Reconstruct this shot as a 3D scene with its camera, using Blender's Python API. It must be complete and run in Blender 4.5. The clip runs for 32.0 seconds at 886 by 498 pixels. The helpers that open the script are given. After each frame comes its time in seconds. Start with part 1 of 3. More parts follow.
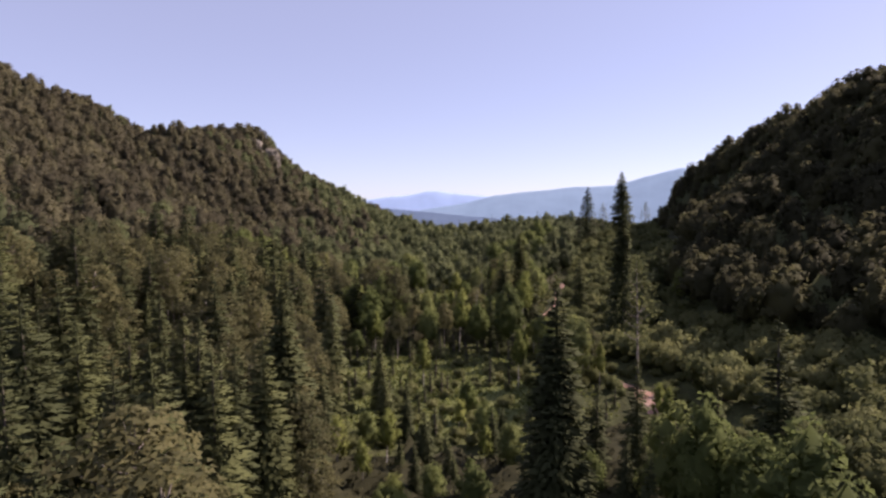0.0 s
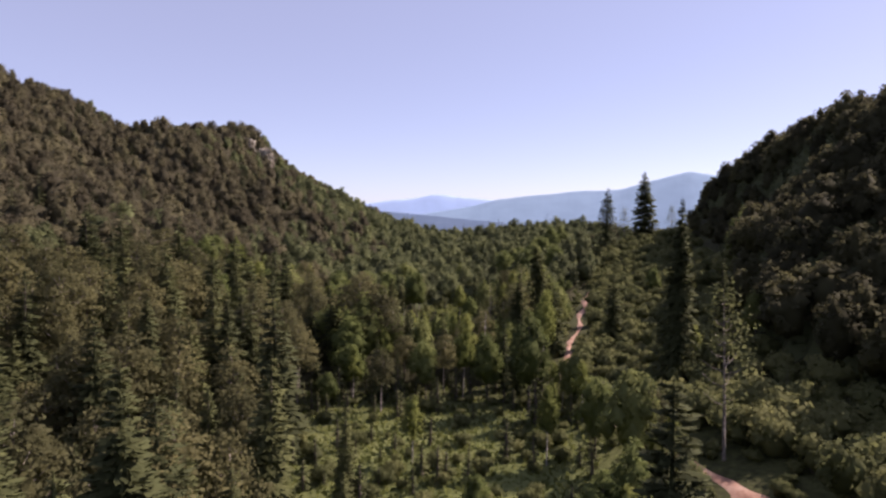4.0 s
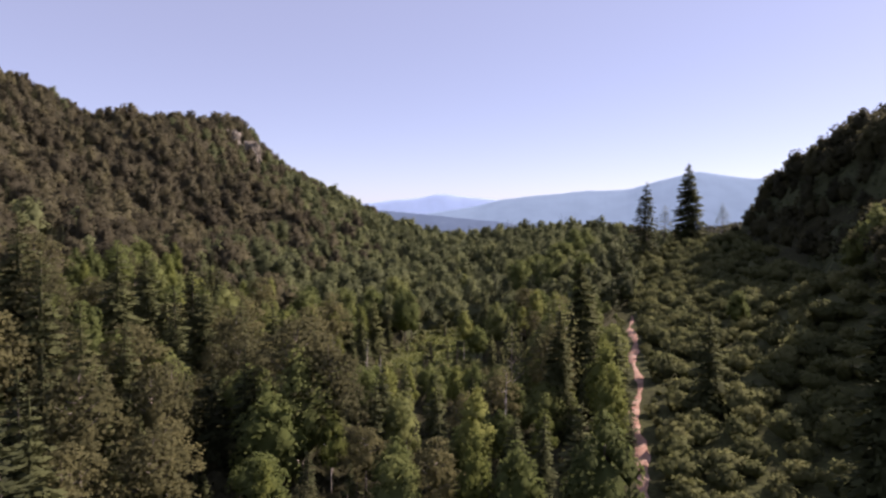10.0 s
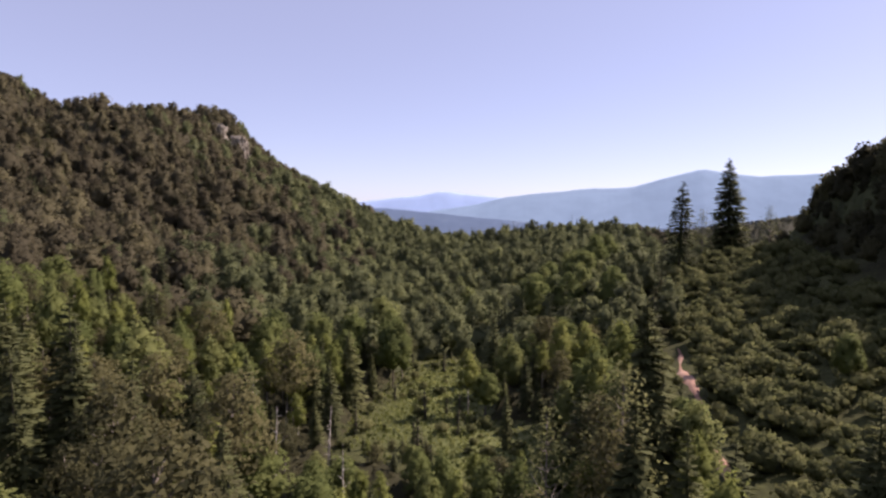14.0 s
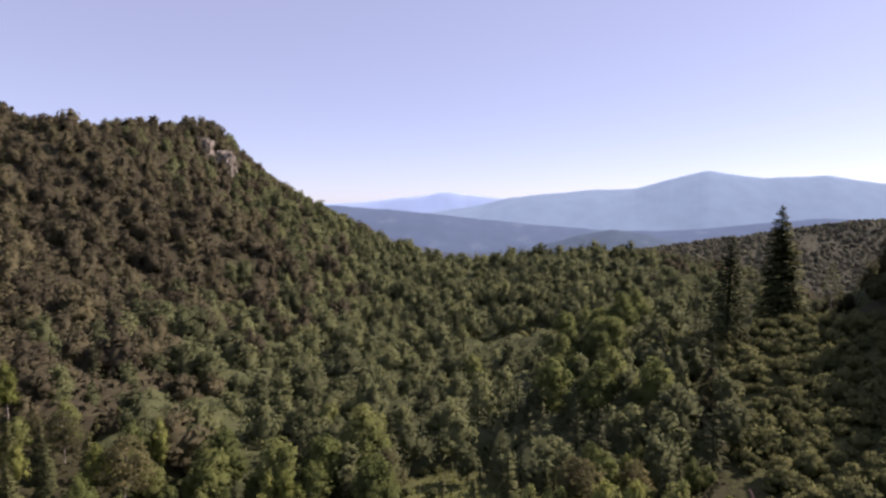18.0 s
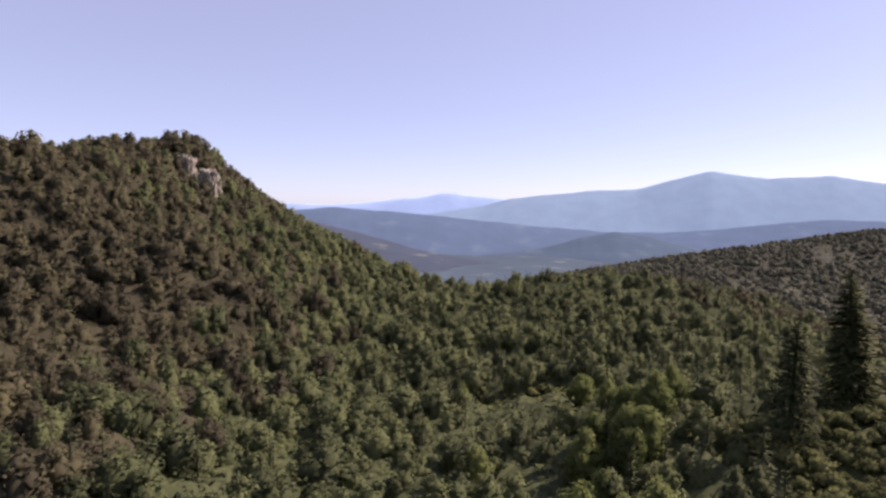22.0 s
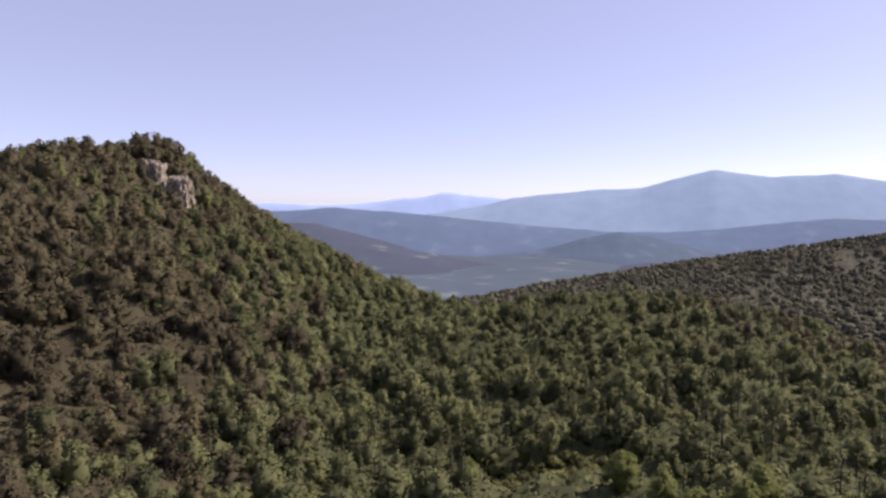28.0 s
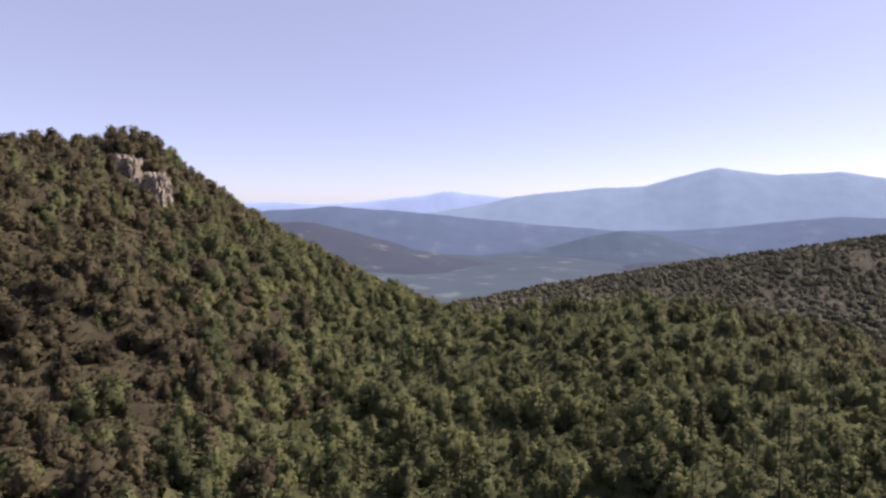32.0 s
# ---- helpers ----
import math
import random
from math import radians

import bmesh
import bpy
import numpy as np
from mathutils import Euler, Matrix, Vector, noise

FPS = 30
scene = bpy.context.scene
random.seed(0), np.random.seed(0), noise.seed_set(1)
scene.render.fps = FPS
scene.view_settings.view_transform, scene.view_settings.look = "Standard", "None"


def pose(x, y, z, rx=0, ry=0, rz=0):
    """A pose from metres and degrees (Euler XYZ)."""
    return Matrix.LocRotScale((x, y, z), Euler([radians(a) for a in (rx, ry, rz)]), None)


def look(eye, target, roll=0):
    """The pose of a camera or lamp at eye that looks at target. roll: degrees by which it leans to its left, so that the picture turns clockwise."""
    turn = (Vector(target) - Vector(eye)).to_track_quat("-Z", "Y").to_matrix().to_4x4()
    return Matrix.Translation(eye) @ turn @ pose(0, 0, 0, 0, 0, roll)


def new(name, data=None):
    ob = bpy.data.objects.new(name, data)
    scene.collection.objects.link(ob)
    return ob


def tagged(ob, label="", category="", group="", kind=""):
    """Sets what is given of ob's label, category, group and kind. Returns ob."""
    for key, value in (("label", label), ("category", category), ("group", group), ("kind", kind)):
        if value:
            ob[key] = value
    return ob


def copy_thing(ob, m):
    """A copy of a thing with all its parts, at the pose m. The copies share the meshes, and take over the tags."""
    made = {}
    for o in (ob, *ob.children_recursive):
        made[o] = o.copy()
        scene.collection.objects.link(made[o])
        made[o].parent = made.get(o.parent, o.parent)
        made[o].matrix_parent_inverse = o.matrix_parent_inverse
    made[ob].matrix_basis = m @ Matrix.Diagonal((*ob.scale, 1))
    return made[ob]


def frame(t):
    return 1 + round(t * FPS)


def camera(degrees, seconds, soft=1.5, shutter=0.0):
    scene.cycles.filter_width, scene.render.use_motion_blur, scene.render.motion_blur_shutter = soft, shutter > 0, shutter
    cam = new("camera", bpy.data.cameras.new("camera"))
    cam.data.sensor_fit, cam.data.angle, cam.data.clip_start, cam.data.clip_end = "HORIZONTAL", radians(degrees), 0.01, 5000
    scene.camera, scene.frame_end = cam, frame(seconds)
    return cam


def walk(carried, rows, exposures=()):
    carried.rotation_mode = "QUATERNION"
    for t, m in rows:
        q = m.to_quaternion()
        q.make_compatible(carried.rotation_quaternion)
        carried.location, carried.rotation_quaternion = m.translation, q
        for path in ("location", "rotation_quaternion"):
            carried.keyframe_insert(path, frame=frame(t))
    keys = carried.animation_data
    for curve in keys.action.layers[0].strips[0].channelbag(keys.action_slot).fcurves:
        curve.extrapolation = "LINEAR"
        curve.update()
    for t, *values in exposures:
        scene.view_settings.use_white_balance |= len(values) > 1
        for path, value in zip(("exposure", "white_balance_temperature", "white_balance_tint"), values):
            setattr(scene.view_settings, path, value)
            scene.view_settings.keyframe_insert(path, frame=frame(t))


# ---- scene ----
cam = camera(70.0, 32.0, soft=2.5)
# seconds, x, y, z in metres, then yaw (to the left), pitch and roll (to the left) in degrees
PATH = [
    (0, 0.00, -0.00, 34.00, -0.001, -3.535, -0.001),
    (1, 0.31, 8.06, 34.27, 0.129, -3.451, 0.036),
    (2, 0.51, 16.21, 34.32, 0.235, -3.375, 0.094),
    (3, 0.76, 24.67, 34.19, 0.309, -3.293, 0.158),
    (3.5, 0.78, 28.70, 34.10, 0.338, -3.249, 0.186),
    (5.5, 0.85, 45.08, 33.83, 0.415, -3.086, 0.244),
    (6, 0.93, 49.34, 33.83, 0.444, -3.070, 0.254),
    (7, 1.05, 57.34, 33.92, 0.534, -3.076, 0.280),
    (8, 1.40, 65.69, 34.06, 0.653, -3.125, 0.314),
    (9, 1.67, 74.05, 34.06, 0.752, -3.176, 0.341),
    (10, 1.84, 82.36, 34.06, 0.806, -3.227, 0.361),
    (11, 1.85, 90.76, 34.13, 0.837, -3.293, 0.389),
    (12, 1.95, 99.07, 34.09, 0.874, -3.353, 0.422),
    (12.5, 1.97, 103.15, 34.04, 0.897, -3.379, 0.435),
    (13, 2.02, 107.47, 34.12, 0.926, -3.404, 0.442),
    (13.5, 2.04, 111.70, 34.72, 0.961, -3.429, 0.442),
    (14, 2.10, 116.03, 35.94, 1.002, -3.454, 0.440),
    (14.5, 2.19, 120.10, 37.59, 1.045, -3.479, 0.440),
    (16.5, 2.25, 136.01, 45.13, 1.165, -3.563, 0.572),
    (17, 2.13, 140.33, 47.23, 1.182, -3.577, 0.607),
    (18, 1.98, 148.27, 51.24, 1.213, -3.595, 0.665),
    (19, 1.99, 156.09, 55.06, 1.247, -3.596, 0.690),
    (20, 1.96, 163.96, 58.65, 1.284, -3.595, 0.666),
    (21, 2.06, 171.52, 62.32, 1.311, -3.630, 0.631),
    (22, 2.06, 179.02, 65.79, 1.320, -3.690, 0.612),
    (23, 1.93, 186.78, 68.78, 1.310, -3.727, 0.595),
    (24, 1.71, 194.24, 71.15, 1.308, -3.742, 0.574),
    (25, 1.63, 201.51, 72.29, 1.310, -3.750, 0.548),
    (25.5, 1.55, 205.36, 72.53, 1.309, -3.754, 0.534),
    (27.5, 1.45, 219.86, 72.81, 1.372, -3.793, 0.440),
    (28, 1.46, 223.26, 72.73, 1.410, -3.808, 0.409),
    (29, 1.59, 230.59, 72.42, 1.471, -3.828, 0.357),
    (30, 1.69, 237.65, 72.30, 1.493, -3.841, 0.333),
    (31, 1.75, 244.79, 72.50, 1.504, -3.874, 0.329),
    (32, 1.89, 252.14, 72.72, 1.550, -3.933, 0.336),
]


def flown(x, y, z, yaw, pitch, roll):
    a, b = radians(yaw), radians(pitch)
    ahead = Vector((-math.sin(a) * math.cos(b), math.cos(a) * math.cos(b), math.sin(b)))
    return look((x, y, z), Vector((x, y, z)) + 10 * ahead, roll)


walk(cam, [(t, flown(*row)) for t, *row in PATH], exposures=[(0, 0.98, 6850, 31), (32, 0.98, 6850, 31)])

# ---- world, sun ----
SUN_UP, SUN_AZ = 39.5, 68.0      # degrees: height, and turn from straight ahead to the right
world = bpy.data.worlds.new("sky")
scene.world = world
world.use_nodes = True
wn, wl = world.node_tree.nodes, world.node_tree.links
sky = wn.new("ShaderNodeTexSky")
sky.sky_type = "NISHITA"
sky.sun_disc = False
sky.sun_elevation, sky.sun_rotation = radians(SUN_UP), radians(SUN_AZ)
sky.air_density, sky.dust_density, sky.ozone_density = 0.6, 0.4, 1.5
pale = wn.new("ShaderNodeMix")       # clear air with a thin even veil of summer haze
pale.data_type = "RGBA"
pale.inputs["Factor"].default_value = 0.66
pale.inputs["B"].default_value = (1.42, 1.60, 2.14, 1)
wl.new(sky.outputs["Color"], pale.inputs["A"])
wl.new(pale.outputs["Result"], wn["Background"].inputs["Color"])
wn["Background"].inputs["Strength"].default_value = 0.15
sun = new("sun", bpy.data.lights.new("sun", "SUN"))
sun.data.energy, sun.data.angle, sun.data.color = 4.0, radians(0.6), (1.0, 0.94, 0.84)
toward = Vector((math.sin(radians(SUN_AZ)) * math.cos(radians(SUN_UP)), math.cos(radians(SUN_AZ)) * math.cos(radians(SUN_UP)), math.sin(radians(SUN_UP))))
sun.matrix_world = look(Vector((0, 0, 300)) + 100 * toward, (0, 0, 300))


# ---- materials ----
def material(name):
    m = bpy.data.materials.new(name)
    m.use_nodes = True
    return m, m.node_tree.nodes, m.node_tree.links, m.node_tree.nodes["Principled BSDF"]


def noise_node(n, l, scale, detail=4.0):
    g = n.new("ShaderNodeNewGeometry")
    t = n.new("ShaderNodeTexNoise")
    t.inputs["Scale"].default_value, t.inputs["Detail"].default_value = scale, detail
    l.new(g.outputs["Position"], t.inputs["Vector"])
    return t


def ramp_node(n, stops):
    r = n.new("ShaderNodeValToRGB")
    while len(r.color_ramp.elements) < len(stops):
        r.color_ramp.elements.new(0.5)
    for e, (at, colour) in zip(r.color_ramp.elements, stops):
        e.position, e.color = at, (*colour, 1)
    return r


def math_node(n, l, op, a, b):
    k = n.new("ShaderNodeMath")
    k.operation = op
    for i, v in enumerate((a, b)):
        if isinstance(v, (int, float)):
            k.inputs[i].default_value = v
        else:
            l.new(v, k.inputs[i])
    return k.outputs[0]


def foliage(name, dark, mid, light, joined=False, through_light=0.54):
    """Leaves or needles: a colour for each tree, varied from leaf to leaf and by patches of the wood."""
    m, n, l, p = material(name)
    if joined:
        a = n.new("ShaderNodeAttribute")
        a.attribute_name = "tint"
        tree = a.outputs["Fac"]
    else:
        tree = n.new("ShaderNodeObjectInfo").outputs["Random"]
    leaf = n.new("ShaderNodeNewGeometry").outputs["Random Per Island"]
    patch = noise_node(n, l, 0.03, 2.0).outputs["Fac"]
    s = math_node(n, l, "ADD", math_node(n, l, "MULTIPLY", tree, 0.66), math_node(n, l, "MULTIPLY", leaf, 0.06 if joined else 0.14))
    s = math_node(n, l, "ADD", s, math_node(n, l, "MULTIPLY", patch, 0.36))
    r = ramp_node(n, [(0.0, dark), (0.5, mid), (1.0, light)])
    l.new(s, r.inputs["Fac"])
    l.new(r.outputs["Color"], p.inputs["Base Color"])
    p.inputs["Roughness"].default_value = 0.8
    p.inputs["Specular IOR Level"].default_value = 0.08
    t = n.new("ShaderNodeBsdfTranslucent")
    l.new(r.outputs["Color"], t.inputs["Color"])
    mix = n.new("ShaderNodeMixShader")
    mix.inputs[0].default_value = through_light
    l.new(p.outputs[0], mix.inputs[1])
    l.new(t.outputs[0], mix.inputs[2])
    l.new(mix.outputs[0], n["Material Output"].inputs["Surface"])
    return m


def barked(name, dark, light):
    m, n, l, p = material(name)
    t = noise_node(n, l, 2.2, 6.0)
    r = ramp_node(n, [(0.35, dark), (0.65, light)])
    l.new(t.outputs["Fac"], r.inputs["Fac"])
    l.new(r.outputs["Color"], p.inputs["Base Color"])
    p.inputs["Roughness"].default_value = 0.9
    b = n.new("ShaderNodeBump")
    b.inputs["Strength"].default_value, b.inputs["Distance"].default_value = 0.6, 0.05
    l.new(t.outputs["Fac"], b.inputs["Height"])
    l.new(b.outputs[0], p.inputs["Normal"])
    return m


SPRUCE = ((0.035, 0.041, 0.019), (0.068, 0.077, 0.033), (0.109, 0.117, 0.046))
BROAD = ((0.064, 0.080, 0.032), (0.139, 0.168, 0.055), (0.215, 0.234, 0.086))
FOREST = ((0.067, 0.076, 0.041), (0.132, 0.150, 0.071), (0.211, 0.230, 0.103))
PINE = ((0.052, 0.056, 0.030), (0.110, 0.108, 0.051), (0.184, 0.172, 0.078))
BIRCH = ((0.093, 0.112, 0.032), (0.168, 0.193, 0.054), (0.268, 0.284, 0.088))
BUSH = ((0.072, 0.080, 0.035), (0.140, 0.152, 0.062), (0.212, 0.214, 0.090))
# SLOPE: the ridge's olive, with the lens's brown edge tint put into it
SLOPE = ((0.062, 0.054, 0.036), (0.108, 0.098, 0.061), (0.169, 0.155, 0.083))
needles = foliage("spruce_needles", *SPRUCE, through_light=0.24)
needles_far = foliage("spruce_needles_wood", (0.034, 0.040, 0.022), (0.068, 0.076, 0.037), (0.112, 0.120, 0.054), joined=True, through_light=0.3)
leaves = foliage("broad_leaves", *BROAD)
leaves_far = foliage("broad_leaves_wood", *FOREST, joined=True)
# greyed leaf colour: the air's haze over the far hill is painted in
hazy_hill_leaves = foliage("hazy_hill_leaves", (0.098, 0.096, 0.073), (0.140, 0.140, 0.100), (0.186, 0.188, 0.120), joined=True, through_light=0.45)
# dark tone holds part of the spur's shade; also used for low brush
brush_shade_leaves = foliage("brush_shade_leaves", (0.042, 0.042, 0.024), (0.078, 0.076, 0.041), (0.125, 0.122, 0.058), joined=True)
leaves_slope = foliage("olive_leaves_slope", *SLOPE, joined=True)
pine_tufts = foliage("pine_tufts", *PINE)
birch_leaves = foliage("birch_leaves", *BIRCH)
bush_leaves = foliage("bush_leaves", *BUSH)
bush_far = foliage("bush_leaves_joined", *BUSH, joined=True)
grass_blades = foliage("grass_blades", (0.070, 0.084, 0.026), (0.125, 0.143, 0.045), (0.195, 0.210, 0.075), joined=True)
bark = barked("grey_brown_bark", (0.045, 0.035, 0.028), (0.13, 0.105, 0.085))
pine_bark = barked("grey_pine_bark", (0.09, 0.075, 0.06), (0.30, 0.26, 0.22))
pale_bark = barked("pale_birch_bark", (0.16, 0.14, 0.12), (0.46, 0.43, 0.38))


def ground_material():
    m, n, l, p = material("forest_floor")
    big, small = noise_node(n, l, 0.08, 5.0), noise_node(n, l, 1.4, 6.0)
    soil = ramp_node(n, [(0.3, (0.022, 0.020, 0.012)), (0.55, (0.040, 0.042, 0.018)), (0.8, (0.065, 0.070, 0.028))])
    l.new(small.outputs["Fac"], soil.inputs["Fac"])
    turf = ramp_node(n, [(0.3, (0.062, 0.074, 0.026)), (0.5, (0.110, 0.126, 0.043)), (0.75, (0.165, 0.170, 0.068))])
    l.new(math_node(n, l, "ADD", math_node(n, l, "MULTIPLY", big.outputs["Fac"], 0.5), math_node(n, l, "MULTIPLY", small.outputs["Fac"], 0.5)), turf.inputs["Fac"])
    a = n.new("ShaderNodeAttribute")
    a.attribute_name = "turf"
    mix = n.new("ShaderNodeMix")
    mix.data_type = "RGBA"
    l.new(a.outputs["Fac"], mix.inputs["Factor"])
    l.new(soil.outputs["Color"], mix.inputs["A"])
    l.new(turf.outputs["Color"], mix.inputs["B"])
    l.new(mix.outputs["Result"], p.inputs["Base Color"])
    p.inputs["Roughness"].default_value = 0.95
    p.inputs["Specular IOR Level"].default_value = 0.1
    b = n.new("ShaderNodeBump")
    b.inputs["Strength"].default_value, b.inputs["Distance"].default_value = 0.7, 0.3
    l.new(small.outputs["Fac"], b.inputs["Height"])
    l.new(b.outputs[0], p.inputs["Normal"])
    return m


def mottled(name, stops, scale, rough=0.9, bump=0.15, detail=6.0):
    m, n, l, p = material(name)
    t, u = noise_node(n, l, scale, detail), noise_node(n, l, scale * 9, 4.0)
    r = ramp_node(n, stops)
    l.new(math_node(n, l, "ADD", math_node(n, l, "MULTIPLY", t.outputs["Fac"], 0.65), math_node(n, l, "MULTIPLY", u.outputs["Fac"], 0.35)), r.inputs["Fac"])
    l.new(r.outputs["Color"], p.inputs["Base Color"])
    p.inputs["Roughness"].default_value = rough
    p.inputs["Specular IOR Level"].default_value = 0.2
    b = n.new("ShaderNodeBump")
    b.inputs["Strength"].default_value, b.inputs["Distance"].default_value = 0.8, bump
    l.new(u.outputs["Fac"], b.inputs["Height"])
    l.new(b.outputs[0], p.inputs["Normal"])
    return m


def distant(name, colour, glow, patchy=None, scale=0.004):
    """Far country as plain backdrop: kilometres of air painted in as colour and glow."""
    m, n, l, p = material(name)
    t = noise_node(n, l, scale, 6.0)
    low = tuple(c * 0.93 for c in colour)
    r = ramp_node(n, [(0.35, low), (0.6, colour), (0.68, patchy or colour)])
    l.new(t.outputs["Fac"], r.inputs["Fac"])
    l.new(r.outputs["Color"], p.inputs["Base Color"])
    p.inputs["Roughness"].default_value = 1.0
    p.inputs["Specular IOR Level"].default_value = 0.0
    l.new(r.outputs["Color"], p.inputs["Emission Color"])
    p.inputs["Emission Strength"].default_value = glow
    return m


floor_mat = ground_material()
dirt = mottled("reddish_gravel", [(0.3, (0.22, 0.11, 0.075)), (0.5, (0.36, 0.215, 0.155)), (0.7, (0.48, 0.35, 0.27))], 0.35, bump=0.06)
rock = mottled("grey_limestone", [(0.3, (0.12, 0.102, 0.08)), (0.5, (0.25, 0.22, 0.172)), (0.7, (0.36, 0.325, 0.265))], 0.16, bump=0.8)


# ---- the land ----
def ease(a, b, v):
    v = np.clip((v - a) / (b - a), 0, 1)
    return v * v * (3 - 2 * v)


def waves(x, y):
    return (np.sin(x * 0.071 + 1.3 * np.sin(y * 0.043)) * np.cos(y * 0.063 + 0.8 * np.sin(x * 0.037)) + 0.6 * np.sin(x * 0.171 + y * 0.127) * np.cos(y * 0.143 - x * 0.09))


def ground_z(x, y):
    """The land's height: a valley floor with a saddle across it, a long ridge on one side and a steep spur on the other."""
    x, y = np.asarray(x, float), np.asarray(y, float)
    floor_y = np.interp(y, [-200, 90, 150, 250, 350, 420, 480, 540, 600, 700, 900, 1200, 1600, 2200], [0, 2, 3, 0, -3, -1, 4, 12, 13, 0, -45, -90, -190, -260])
    u = -x
    near = np.interp(u, [0, 30, 40, 69, 105, 160, 230, 260, 330, 500, 900], [0, 0, 2, 12, 19, 40, 90, 110, 114, 100, 20])
    near = near * (1 + np.clip(370 - y, -200, 400) * 0.0004)
    far = np.interp(u, [20, 50, 90, 140, 171, 193, 214, 260, 400, 800], [0, 6, 27, 51, 77, 84, 80, 70, 48, 0])
    w = ease(380, 450, y - 105 * ease(180, 260, u))
    left = (near * (1 - w) + far * w) * (1 - ease(670, 1150, y)) * ease(-700, -200, y)
    bench = np.interp(x, [10, 30, 55, 75, 120, 200, 300, 600], [0, 3.5, 9, 12, 12, 8, -15, -50])
    drop = np.interp(x, [10, 30, 60, 100, 140, 180, 240, 340, 600], [0, 2, 6, 8, 4, -5, -26, -52, -60])
    k = ease(330, 420, y)
    bench = (bench * (1 - k) + drop * k) * (1 - ease(560, 900, y))
    fall = 15.0 * ease(545, 650, y) * ease(-40, 30, x) * (1 - ease(740, 900, y))
    summit = 11.0 * np.exp(-(((x + 190) / 34) ** 2 + ((y - 622) / 30) ** 2))
    dip = 3.5 * np.exp(-(((x + 190) / 34) ** 2 + ((y - 478) / 52) ** 2)) + 5.5 * np.exp(-(((x + 262) / 36) ** 2 + ((y - 488) / 48) ** 2))
    knoll = 8.0 * np.exp(-(((x - 72) / 30) ** 2 + ((y - 308) / 34) ** 2))
    # below y 150 the crest is unseen, its height set to shape the sunlight
    crest = np.interp(y, [-300, 0, 105, 140, 171, 218, 258, 293, 312, 325, 345, 380], [36, 36, 45, 57, 62, 64, 62, 56, 47, 35, 14, 0])
    k = ease(165, 235, y)
    steep, hollow = np.interp(x, [44, 58, 84, 112, 135, 300, 600], [0, 0.08, 0.40, 1, 1.02, 0.9, 0]), np.interp(x, [56, 76, 102, 124, 142, 300, 600], [0, 0.05, 0.32, 0.95, 1.04, 0.9, 0])
    spur = np.maximum(crest - 14, 0) * (steep * (1 - k) + hollow * k)
    hill = np.interp(x, [-60, 110, 351, 494, 607, 900, 1500], [0, 36, 77, 97, 114, 128, 44]) * np.exp(-(((y - 1120) / 190) ** 2))
    return floor_y - fall + left + bench + summit - dip + knoll + spur + hill + 0.8 * waves(x, y) * ease(20, 70, np.abs(x) + np.abs(y - 150) * 0.3)


def glade(x, y):
    """How open and grassy the land is, 0 to 1."""
    a = np.exp(-(((x - 0) / 24) ** 4 + ((y - 112) / 27) ** 4))
    b = np.exp(-(((x + 1 - (y - 235) * 0.15) / 10) ** 4 + ((y - 236) / 32) ** 4))
    c = np.exp(-(((x - 29) / 17) ** 4 + ((y - 390) / 7) ** 4))
    d = np.exp(-(((x - 8) / 9) ** 4 + ((y - 202) / 14) ** 4))
    return np.clip(a + b + c + d, 0, 1)


TRAIL = [(33, 60), (30, 82), (30.5, 94), (29, 103), (23.5, 121), (21, 141), (24, 157), (30, 176), (38, 206), (45, 234), (52, 256), (58, 276), (62, 330)]


def trail_x(y):
    return np.interp(y, [p[1] for p in TRAIL], [p[0] for p in TRAIL])


def cutover(x, y):
    """The felled slope, grown with bushes."""
    return (x > trail_x(y) - 1) & (x > 25) & (x < np.interp(y, [48, 90, 120, 150, 185, 230, 300, 330], [60, 56, 49, 54, 72, 86, 100, 100])) & (y > 48) & (y < 322)


def mesh_from(name, verts, quads, normals=None):
    me = bpy.data.meshes.new(name)
    me.vertices.add(len(verts))
    me.vertices.foreach_set("co", np.asarray(verts, np.float32).ravel())
    k = len(quads[0])
    me.loops.add(k * len(quads))
    me.loops.foreach_set("vertex_index", np.asarray(quads, np.int32).ravel())
    me.polygons.add(len(quads))
    me.polygons.foreach_set("loop_start", np.arange(0, k * len(quads), k, dtype=np.int32))
    me.update(calc_edges=True)
    if normals is not None:
        me.normals_split_custom_set_from_vertices(normals.tolist())
    return me


def grid_mesh(name, xs, ys, height):
    gx, gy = np.meshgrid(xs, ys)
    v = np.stack([gx, gy, height(gx, gy)], -1).reshape(-1, 3)
    i = np.arange(len(ys) - 1)[:, None] * len(xs) + np.arange(len(xs) - 1)
    i = i.ravel()
    return mesh_from(name, v, np.stack([i, i + 1, i + 1 + len(xs), i + len(xs)], -1)), v


def smooth(me):
    me.polygons.foreach_set("use_smooth", np.ones(len(me.polygons), bool))
    return me


wide = np.cumsum(4 * 1.07 ** np.arange(1, 64))
xs = np.concatenate([-340 - wide[::-1], np.arange(-340, 341, 8.0), 340 + wide])
ys = np.concatenate([-80 - wide[:40][::-1], np.arange(-80, 721, 8.0), 720 + wide])
me, v = grid_mesh("ground", xs, ys, ground_z)
smooth(me).materials.append(floor_mat)
turf = me.attributes.new("turf", "FLOAT", "POINT")
open_land = np.maximum(glade(v[:, 0], v[:, 1]), 0.3 * cutover(v[:, 0], v[:, 1]))
turf.data.foreach_set("value", open_land.astype(np.float32))
tagged(new("ground", me), "dark forest floor with grassy clearings in a mountain valley", "ground", kind="structure")


